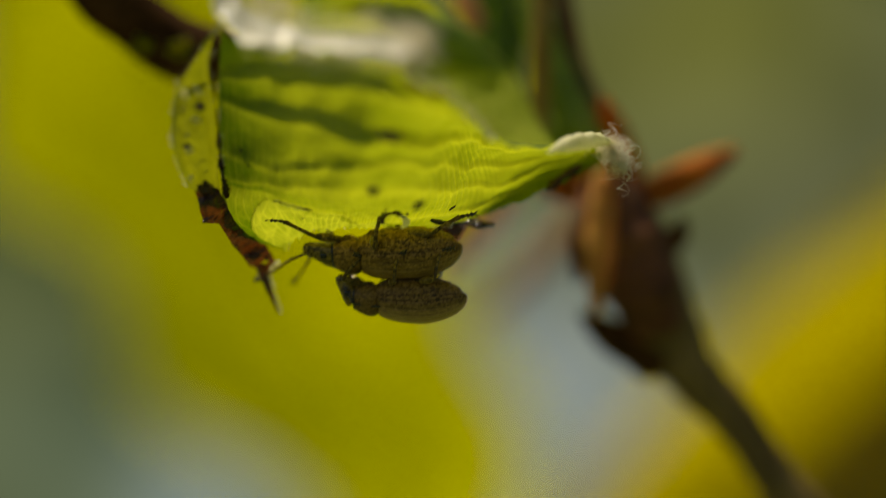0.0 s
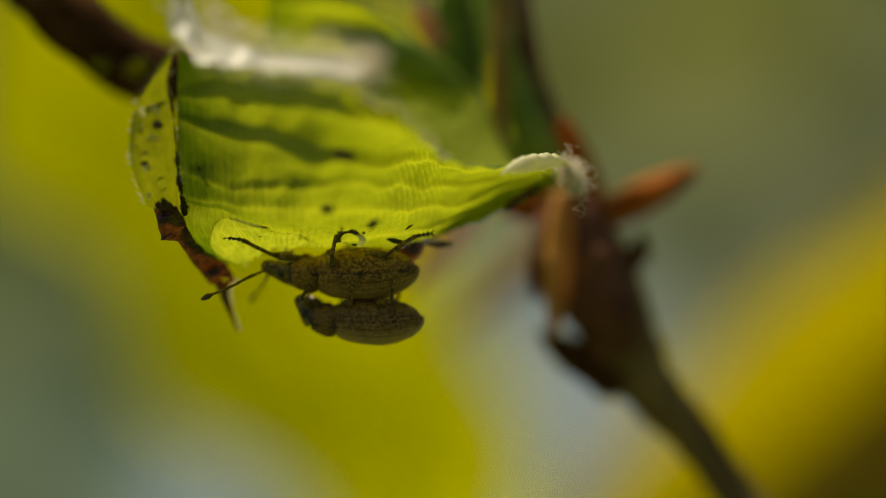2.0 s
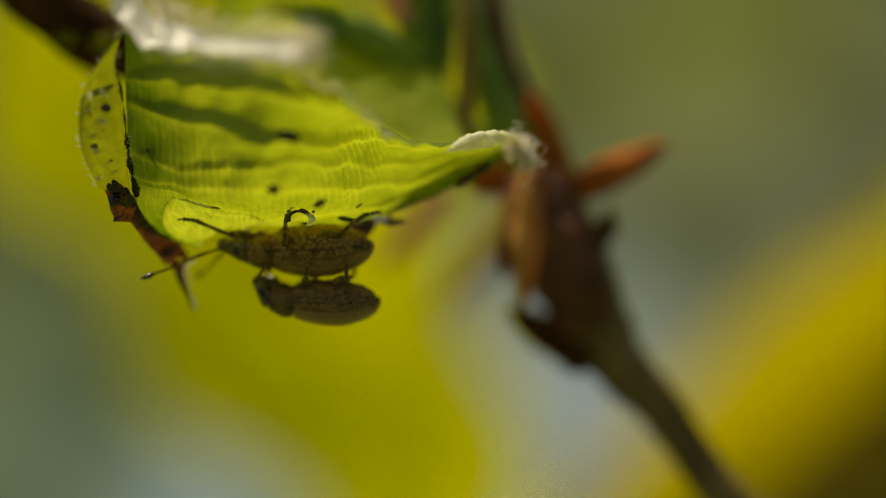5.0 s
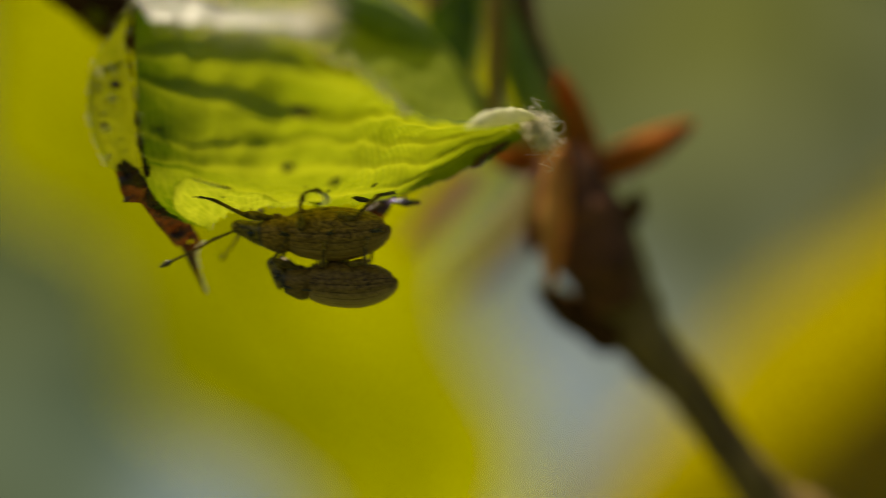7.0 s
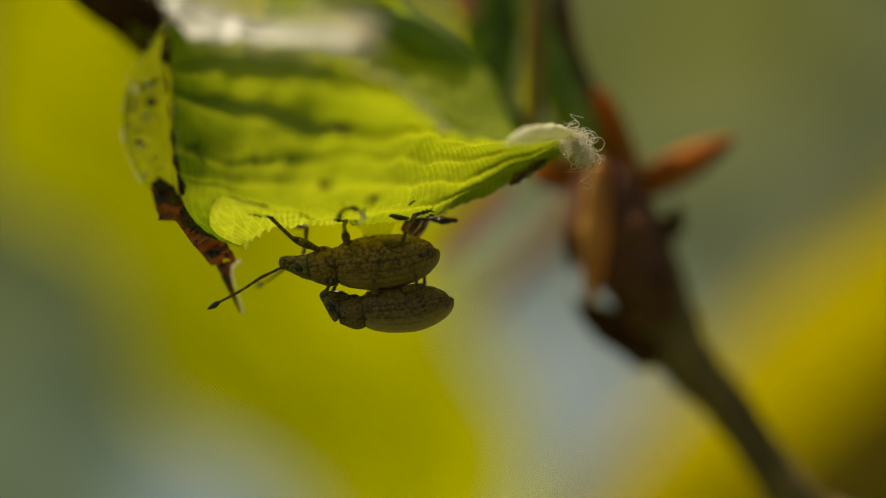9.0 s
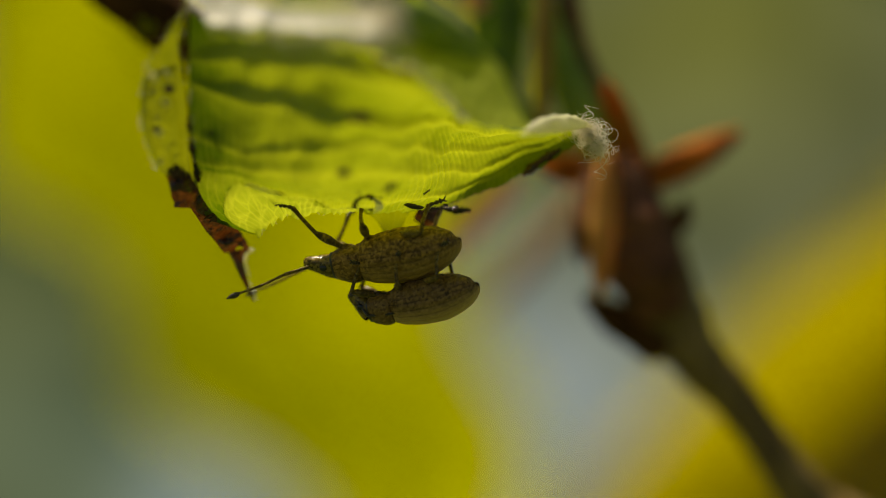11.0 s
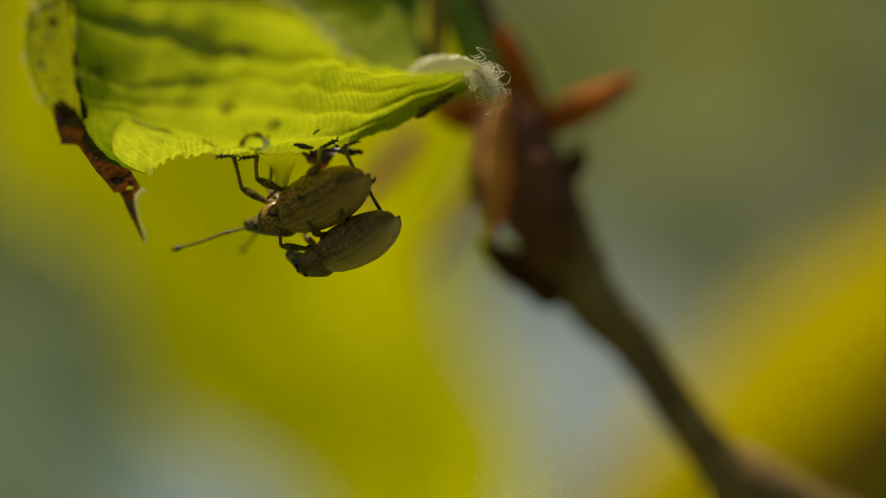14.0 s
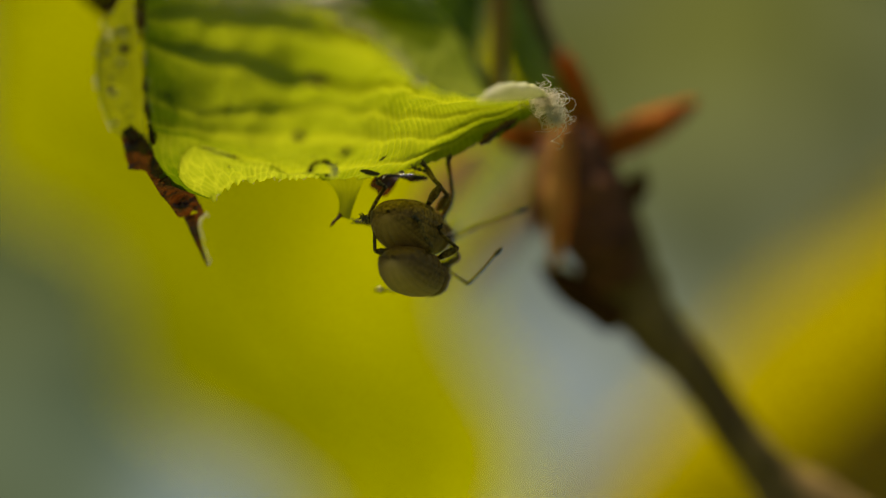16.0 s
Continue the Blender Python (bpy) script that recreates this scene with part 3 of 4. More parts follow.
def blade(u, v, length, width, bend, fold, wave, seed, lobes=0.0):
    """A pointed oval blade along x, v across."""
    s = 2 * v - 1
    w = width * math.sin(math.pi * min(1, max(0, u)) ** 0.8) ** 0.75 * (1 + lobes * math.sin(u * 26 + seed + (2 if s > 0 else 0)))
    ripple = wave * math.sin(u * 34 - abs(s) * 6) * abs(s)
    return Vector((length * u, s * w, -bend * u * u * length + fold * abs(s) * w + ripple + 0.12 * width * noise.noise(Vector((u * 3, s * 2, seed)))))


def leaf(label, length, width, bend, fold, wave, material, at, seed, group="", lobes=0.0):
    ob = thing("leaf", label, "leaf", group, at)
    part("blade", sheet("blade", lambda u, v: blade(u, v, length, width, bend, fold, wave, seed, lobes), 90, 20), material, ob)
    line = [blade(k / 6, 0.5, length, width, bend, fold, wave, seed) for k in range(7)]
    part("midrib", tube("midrib", [line[0] - Vector((0.15 * length, 0, 0))] + line, [width * 0.04, width * 0.03, width * 0.01], 8, 20), STEM, ob)
    return ob


def aim(base, tip, face):
    """A pose at base with x towards tip and z near face, in millimetres."""
    b, x = Vector(base), (Vector(tip) - Vector(base)).normalized()
    y = Vector(face).cross(x).normalized()
    z = x.cross(y)
    m = Matrix((x, y, z)).transposed().to_4x4()
    m.translation = b * MM
    return m


hanging_leaf = leaf("dark green leaf hanging behind the shoot", 10.0, 1.35, 0.05, 0.2, 0.1, DEEP, aim((2.6, 12.6, 14.2), (2.3, 12, 4.4), (0.2, -1, 0)), 1)

# ---- the twig with its bud scales ----
twig = thing("twig", "brown beech twig with a swollen node and dry bud scales", "twig")
part("stem", tube("stem", [(51.79, 20.0, -31.91), (30.30, 16.0, -20.34), (22.66, 14.0, -16.12), (19.91, 13.6, -14.72), (18.23, 13.4, -13.84), (17.03, 13.2, -12.65), (16.04, 13.0, -11.36), (15.00, 13.0, -10.06), (14.08, 13.0, -8.75), (13.17, 13.0, -7.45), (11.64, 12.6, -5.90), (10.78, 12.4, -4.69), (9.93, 12.2, -3.21), (9.36, 12.0, -1.83), (9.18, 12.0, -0.54), (8.79, 11.8, 0.75), (8.10, 11.6, 2.46)], [1.71, 1.41, 1.32, 1.53, 1.63, 1.15, 1.04, 1.04, 1.02, 1.10, 1.22, 1.50, 1.76, 1.86, 1.65, 1.39, 0.87], 20, 150, 0.16, 1), BARK, twig, "dark brown bark")
part("spur", tube("spur", [(9.82, 12.0, -5.13), (8.41, 11.6, -4.39), (7.19, 11.2, -3.65), (6.14, 10.8, -2.92)], [0.95, 0.95, 0.66, 0.15], 12, 24, 0.3, 2), BUD, twig, "dark side spur")
part("side_bud", tube("side_bud", [(10.08, 11.4, 0.03), (10.61, 11.2, 0.74), (10.79, 11.2, 1.56)], [0.62, 0.57, 0.16], 12, 16, 0.2, 3), BUD, twig, "small dark bud")
part("node", tube("node", [(9.69, 11.0, -3.54), (8.98, 10.4, -1.79), (8.66, 10.2, 0.03), (8.15, 10.2, 1.79), (7.72, 10.4, 3.31)], [1.19, 1.71, 1.51, 1.14, 0.57], 16, 30, 0.25, 6), DARK_SCALE, twig, "red-brown swollen node")


def bud_scale(base, tip, face, width, material, seed):
    L = (Vector(tip) - Vector(base)).length

    def f(u, v):
        s = 2 * v - 1
        w = width * math.sin(math.pi * (0.14 + 0.83 * u)) ** 0.7
        return Vector((L * u, s * w, -0.5 * s * s * w + 0.25 * math.sin(2.6 * u + seed) + 0.12 * noise.noise(Vector((u * 5, s * 2, seed)))))

    verts, faces, uvs = sheet_data(f, 18, 8)
    n = len(verts)
    verts += [p - Vector((0, 0, 0.14)) for p in verts]
    faces += [tuple(n + i for i in reversed(q)) for q in faces]
    edge = [j * 19 for j in range(9)] + [8 * 19 + i for i in range(1, 19)] + [j * 19 + 18 for j in reversed(range(8))] + [i for i in reversed(range(1, 18))]
    faces += [(a, b, b + n, a + n) for a, b in zip(edge, edge[1:] + edge[:1])]
    return part("bud_scale", mesh("bud_scale", verts, faces, uvs + uvs), material, twig, "", aim(base, tip, face))


bud_scale((7.1, 9.3, 3.4), (6.7, 8.8, -3.0), (0, -1, 0), 0.66, SCALE, 1)["label"] = "tan hanging bud scale"
bud_scale((8.4, 11.0, 2.0), (13.3, 11.0, 4.6), (0.2, -1, 0.3), 0.80, RED_SCALE, 2)["label"] = "rusty red spreading bud scale"
bud_scale((7.6, 12.0, 3.0), (4.2, 9.6, 3.1), (0, -1, 0.3), 0.8, RED_SCALE, 3)["label"] = "rusty red bud scale"
bud_scale((8.6, 16.0, 4.2), (2.2, 52.0, -5.4), (0, -1, 0.2), 0.9, PALE_SCALE, 4)["label"] = "pale orange bud scale"
bud_scale((9.26, 11.0, 1.76), (7.19, 10.6, 6.71), (0.3, -1, 0.1), 0.85, RED_SCALE, 5)["label"] = "upright red-brown bud scale"
bud_scale((4.2, 9.2, 3.8), (4.4, 9.0, 14.5), (0, -1, 0), 0.42, TAN_SCALE, 6)["label"] = "long tan strip"
bud_scale((1.7, 10.6, 9.8), (0.6, 10.2, 11.8), (0, -1, 0), 0.55, PALE_SCALE, 10)["label"] = "pale pink bud scale"
bud_scale((6.59, 10.2, 2.79), (5.94, 9.6, -1.47), (0, -1, 0.1), 0.62, DARK_SCALE, 7)["label"] = "dark brown bud scale"
bud_scale((7.51, 9.6, 3.52), (8.34, 9.2, -1.46), (0.3, -1, 0.3), 0.85, DARK_SCALE, 9)["label"] = "dark red-brown bud scale"
bud_scale((3.45, 20.0, 2.88), (-0.58, 26.0, -1.50), (0.2, -1, 0.2), 0.7, PALE_SCALE, 8)["label"] = "pale orange bud scale"
part("upper_stem", tube("upper_stem", [(7.6, 11.5, 4.5), (6.2, 12, 8.0), (5.4, 12.4, 12.0), (5.0, 13, 17)], [0.8, 0.55, 0.5, 0.5], 12, 30, 0.15, 7), DARK_SCALE, twig, "dark upper shoot")
part("green_shoot", tube("green_shoot", [(8.2, 12.2, 2.8), (6.6, 11.6, 5.0), (5.4, 11.5, 7.2), (3.8, 12, 12), (3.0, 13, 16)], [0.8, 1.1, 0.9, 0.6, 0.5], 12, 30, 0.15, 8), PALESTEM, twig, "green young shoot")

# the dark bud beyond the leaf
dark_bud = thing("bud", "dark brown dry bud with yellow-green flecks", "bud")
part("body", tube("body", [(-18, 9, 14.5), (-15.0, 8, 11.6), (-12.6, 8, 9.4), (-10.0, 8, 8.4), (-7.5, 8, 8.6)], [1.2, 1.5, 1.5, 1.3, 0.6], 16, 40, 0.25, 4), BUD, dark_bud)
for k, (x, z) in enumerate([(-12.6, 8.9), (-13.2, 10.0), (-11.2, 8.6)]):
    part("fleck", ball("fleck", (0.5, 0.3, 0.45), 0.5, k), YELLOW, dark_bud, "yellow-green fleck", Matrix.Translation(mm(x, 6.8, z)))

# ---- leaves far behind, out of focus ----
FAR = 4.0
EYE_AT = Vector((0, -63, 0))


def beyond(*p):
    return tuple(EYE_AT + (Vector(p) - EYE_AT) * FAR)


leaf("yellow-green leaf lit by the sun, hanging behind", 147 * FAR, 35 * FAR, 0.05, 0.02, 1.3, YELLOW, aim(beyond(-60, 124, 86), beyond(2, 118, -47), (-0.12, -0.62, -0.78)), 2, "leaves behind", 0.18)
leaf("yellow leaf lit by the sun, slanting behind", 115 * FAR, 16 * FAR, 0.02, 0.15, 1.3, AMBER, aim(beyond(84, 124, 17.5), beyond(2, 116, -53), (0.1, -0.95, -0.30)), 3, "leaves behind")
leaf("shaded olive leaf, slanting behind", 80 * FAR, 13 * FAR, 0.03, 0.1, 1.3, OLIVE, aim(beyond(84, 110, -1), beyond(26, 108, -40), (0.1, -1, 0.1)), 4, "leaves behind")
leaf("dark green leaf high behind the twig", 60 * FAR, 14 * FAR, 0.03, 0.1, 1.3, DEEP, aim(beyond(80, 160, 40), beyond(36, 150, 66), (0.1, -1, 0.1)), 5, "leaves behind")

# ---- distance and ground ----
# the backdrop glows by itself: daylight on the foliage is painted into its colours
k = Mat("glowing_distant_foliage")
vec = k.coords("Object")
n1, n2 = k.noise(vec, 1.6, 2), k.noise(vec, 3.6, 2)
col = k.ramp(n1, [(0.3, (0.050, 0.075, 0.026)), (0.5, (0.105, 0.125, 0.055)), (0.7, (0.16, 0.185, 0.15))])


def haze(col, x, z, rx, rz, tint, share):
    """A soft patch of glowing colour for a gap of sky or a leafy mass in the distance."""
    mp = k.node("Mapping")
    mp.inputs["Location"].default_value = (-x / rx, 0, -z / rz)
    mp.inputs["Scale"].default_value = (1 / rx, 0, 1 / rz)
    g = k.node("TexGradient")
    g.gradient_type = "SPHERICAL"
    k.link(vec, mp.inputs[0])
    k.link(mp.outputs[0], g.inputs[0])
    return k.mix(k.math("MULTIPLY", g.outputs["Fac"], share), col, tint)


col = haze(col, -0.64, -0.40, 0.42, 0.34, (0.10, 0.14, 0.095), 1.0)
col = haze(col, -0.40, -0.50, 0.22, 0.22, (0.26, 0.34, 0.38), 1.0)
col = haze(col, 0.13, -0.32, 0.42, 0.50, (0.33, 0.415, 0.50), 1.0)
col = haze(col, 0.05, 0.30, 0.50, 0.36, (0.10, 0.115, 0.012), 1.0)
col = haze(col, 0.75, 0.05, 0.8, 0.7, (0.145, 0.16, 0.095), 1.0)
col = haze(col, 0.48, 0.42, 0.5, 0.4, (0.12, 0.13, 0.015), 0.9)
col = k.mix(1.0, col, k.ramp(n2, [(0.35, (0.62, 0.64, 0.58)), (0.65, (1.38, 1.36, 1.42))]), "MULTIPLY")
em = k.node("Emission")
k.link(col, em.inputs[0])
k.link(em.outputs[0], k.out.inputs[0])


def far_wall(u, v):
    a = (u - 0.5) * 2.8
    return Vector((3000 * math.sin(a), 3000 * math.cos(a), -1200 + 3600 * v))


tagged(part("backdrop", sheet("backdrop", far_wall, 60, 8), k.m), "glowing painted backdrop of blurred foliage with pale gaps of sky", "backdrop", kind="structure")
GRASS = grain_material("meadow_ground", (0.03, 0.05, 0.012), (0.09, 0.12, 0.03), 6.0, 0.9, 0.2, 5.0)
tagged(part("ground", sheet("ground", lambda u, v: Vector(((u - 0.5) * 80000, (v - 0.5) * 80000, -1200)), 8, 8), GRASS), "grassy ground far below the twig", "ground", kind="structure")


# ---- weevils ----
def loft(sections, half=None, n=28, groove=0.0, steps=44, lump=0.0, rings=0.0):
    """A body along x from sections (x, half width, top, bottom); half +1 or -1: one side of the back alone; 0: the belly alone."""
    verts, faces, uvs = [], [], []
    span = {None: (0, 2 * math.pi), 1: (-0.35, math.pi / 2), -1: (math.pi / 2, math.pi + 0.35), 0: (math.pi * 0.98, math.pi * 2.02)}[half]
    for i in range(steps + 1):
        x, w, top, bot = section(sections, math.sin(math.pi / 2 * i / steps))
        mid = (top + bot) / 2 - 0.12 * (top - bot)
        for j in range(n + 1):
            a = span[0] + (span[1] - span[0]) * j / n
            c, s = math.cos(a), math.sin(a)
            y = w * math.copysign(abs(c) ** 0.86, c)
            z = mid + (top - mid if s > 0 else mid - bot) * math.copysign(abs(s) ** 0.9, s)
            g = 1.0
            if groove and s > -0.1:
                g -= groove * max(0.0, math.cos(a * 20)) ** 3 * min(1, 8 * i / steps, 6 * (steps - i) / steps)
            if rings and s < 0.2:
                g -= 0.07 * max(0.0, math.cos(x * 2 * math.pi / rings)) ** 6
            if lump:
                g += lump * noise.noise(Vector((x * 2.2, y * 2.2, z * 2.2)))
            verts.append(Vector((x, y * g, mid + (z - mid) * g)))
            uvs.append((i / steps, a if groove else 0.08))
    for i in range(steps):
        for j in range(n):
            a = i * (n + 1) + j
            faces.append((a, a + 1, a + n + 2, a + n + 1))
    return verts, faces, uvs


def section(sections, t):
    """Smoothly between the sections, at t from 0 to 1 of their length."""
    x0, x1 = sections[0][0], sections[-1][0]
    x = x0 + (x1 - x0) * t
    for a in range(len(sections) - 1):
        if (sections[a][0] - x) * (sections[a + 1][0] - x) <= 0:
            break
    f = (x - sections[a][0]) / (sections[a + 1][0] - sections[a][0])
    out = [x]
    for c in (1, 2, 3):
        p = [sections[min(max(a + k, 0), len(sections) - 1)][c] for k in (-1, 0, 1, 2)]
        out.append(0.5 * (2 * p[1] + (p[2] - p[0]) * f + (2 * p[0] - 5 * p[1] + 4 * p[2] - p[3]) * f * f + (3 * p[1] - p[0] - 3 * p[2] + p[3]) * f ** 3))
    return out


ELYTRA = [(0.05, 0.72, 0.70, -0.55), (-0.3, 0.98, 0.86, -0.60), (-1.0, 1.12, 1.00, -0.62), (-2.0, 1.16, 1.04, -0.62), (-2.8, 1.04, 0.86, -0.62), (-3.3, 0.86, 0.62, -0.60), (-3.58, 0.66, 0.38, -0.50), (-3.70, 0.47, 0.22, -0.40), (-3.76, 0.26, 0.06, -0.26), (-3.78, 0.02, -0.08, -0.12)]
ABDOMEN = [(0.15, 0.62, 0.55, -0.72), (-0.4, 0.90, 0.70, -0.92), (-1.2, 1.05, 0.85, -1.02), (-2.2, 1.06, 0.85, -0.98), (-3.0, 0.86, 0.6, -0.80), (-3.45, 0.48, 0.2, -0.54), (-3.62, 0.06, -0.15, -0.30)]
PRONOTUM = [(0.12, 0.66, 0.64, -0.66), (0.28, 0.76, 0.70, -0.72), (0.62, 0.80, 0.68, -0.72), (0.95, 0.68, 0.55, -0.66), (1.16, 0.55, 0.42, -0.58)]
HEAD = [(1.0, 0.50, 0.42, -0.55), (1.3, 0.50, 0.40, -0.52), (1.6, 0.42, 0.31, -0.46), (1.9, 0.34, 0.22, -0.40), (2.15, 0.33, 0.16, -0.36), (2.28, 0.26, 0.08, -0.30), (2.33, 0.14, 0.0, -0.22), (2.35, 0.02, -0.09, -0.13)]
FEMUR, TIBIA, TARSUS = 1.30, 1.30, 0.72
HIPS = [(0.55, 0.34, -0.62), (-0.45, 0.48, -0.74), (-1.45, 0.55, -0.78)]


def weevil(label, size, case, belly, group, droop):
    """A snout weevil: head to +x, back to +z, parts named by what they are."""
    ob = thing("weevil", label, "weevil", group)
    sc = lambda secs: [tuple(c * size for c in s) for s in secs]  # noqa: E731
    for side in (1, -1):
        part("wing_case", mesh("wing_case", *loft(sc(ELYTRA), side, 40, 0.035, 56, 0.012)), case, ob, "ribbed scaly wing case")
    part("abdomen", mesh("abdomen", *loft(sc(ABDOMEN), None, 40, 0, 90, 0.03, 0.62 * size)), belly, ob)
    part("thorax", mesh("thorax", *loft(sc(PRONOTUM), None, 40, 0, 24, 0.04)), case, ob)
    nod = Matrix.Translation(mm(1.1 * size, 0, -0.1 * size)) @ pose(0, 0, 0, 0, droop, 0) @ Matrix.Translation(mm(-1.1 * size, 0, 0.1 * size))
    head = part("head", mesh("head", *loft(sc(HEAD), None, 32, 0, 34, 0.03)), HEADCASE, ob, "blunt snout", nod)
    part("collar", mesh("collar", *loft(sc([(1.02, 0.60, 0.48, -0.62), (1.10, 0.585, 0.455, -0.61), (1.18, 0.56, 0.43, -0.60)]), None, 32, 0, 6)), DARKCHITIN, ob, "dark collar behind the head")
    for hx, hy, hz in HIPS:
        for s in (1, -1):
            part("hip", ball("hip", (0.24 * size, 0.17 * size, 0.20 * size), 0.15, hx, 10), belly, ob, "", Matrix.Translation(mm(hx * size, s * hy * size, hz * size)))
    for s in (1, -1):
        part("eye", ball("eye", (0.15 * size, 0.09 * size, 0.14 * size), 0, 0, 10), EYE, head, "round black eye", Matrix.Translation(mm(1.48 * size, s * 0.44 * size, 0.02 * size)))
    return ob


def antenna(ob, head_point, scape, funicle, size, shell):
    """Scape, beaded funicle and dark club from a point of the snout; the directions lie in the weevil's space."""
    p = Vector(head_point) * size
    a = p + Vector(scape) * size
    b = a + Vector(funicle) * size
    d = (b - a).normalized()
    holder = part("antenna", tube("antenna", [Vector(), (a - p) * 0.5, a - p], [0.05 * size, 0.05 * size, 0.075 * size], 8, 10), shell, ob, "elbowed antenna", Matrix.Translation(p * MM))
    beads = [0.05, 0.065, 0.045, 0.06, 0.042, 0.058, 0.042, 0.058, 0.045, 0.05]
    part("funicle", tube("funicle", [a - p, (a + b) / 2 - p + Vector((0, 0, 0.04)), b - p], [r * size for r in beads], 8, 40), shell, holder)
    part("club", tube("club", [b - p, b - p + d * 0.25 * size, b - p + d * 0.55 * size], [0.05 * size, 0.115 * size, 0.10 * size, 0.02 * size], 10, 16), DARKCHITIN, holder, "dark pointed club")
    return holder


def leg(ob, size):
    """One leg's three pieces, each along its own +x from its joint."""
    f = part("femur", tube("femur", [(0, 0, 0), (FEMUR * 0.55 * size, 0, 0.02), (FEMUR * size, 0, 0)], [0.09 * size, 0.11 * size, 0.17 * size, 0.16 * size, 0.08 * size], 12, 20, 0.05), LEG, ob, "swollen thigh")
    t = part("tibia", tube("tibia", [(0, 0, 0), (TIBIA * 0.5 * size, 0, 0.05), (TIBIA * size, 0, 0)], [0.085 * size, 0.075 * size, 0.075 * size, 0.10 * size], 9, 18, 0.08), LEG, ob)
    L = TARSUS * size
    v, q = tube_data([(0, 0, 0), (L * 0.5, 0, 0), (L * 0.8, 0, 0)], [c * size for c in (0.05, 0.09, 0.045, 0.095, 0.045, 0.12, 0.06, 0.04)], 9, 28)
    for s in (1, -1):
        v2, q2 = tube_data([(L * 0.78, 0, 0), (L * 0.92, s * 0.07 * size, 0.03), (L, s * 0.10 * size, -0.06)], [0.035 * size, 0.03 * size, 0.008 * size], 6, 8, 0, 0, len(v))
        v, q = v + v2, q + q2
    a = part("tarsus", mesh("tarsus", v, q), DARKCHITIN, ob, "padded foot with claws")
    return f, t, a


female = weevil("olive-brown scaly weevil hanging upside down under the leaf", 1.0, CASE, BELLY, "mating weevils", 14)
male = weevil("smaller grey-brown weevil mounted on the other one's back", 0.87, GREYCASE, GREYCASE, "mating weevils", 50)
long_antenna = antenna(female, (2.05, -0.28, -0.22), (0.95, -0.25, 0.16), (1.75, -0.25, 0.42), 1.0, LEG)
far_antenna = antenna(female, (2.05, 0.28, -0.22), (0.95, 0.1, 0.16), (1.7, -0.2, 0.42), 1.0, LEG)
MALE_ANTENNAE = [antenna(male, (1.62, -0.30, -0.66), (0.15, -0.55, 0.80), (-0.35, -1.75, 0.15), 0.87, DARKCHITIN), antenna(male, (1.62, 0.30, -0.66), (0.15, 0.95, 0.55), (-0.2, 1.2, -1.25), 0.87, DARKCHITIN)]
FEMALE_LEGS = [(s, k, leg(female, 1.0)) for s in (-1, 1) for k in range(3)]
MALE_LEGS = [(s, k, leg(male, 0.87)) for s in (-1, 1) for k in range(3)]

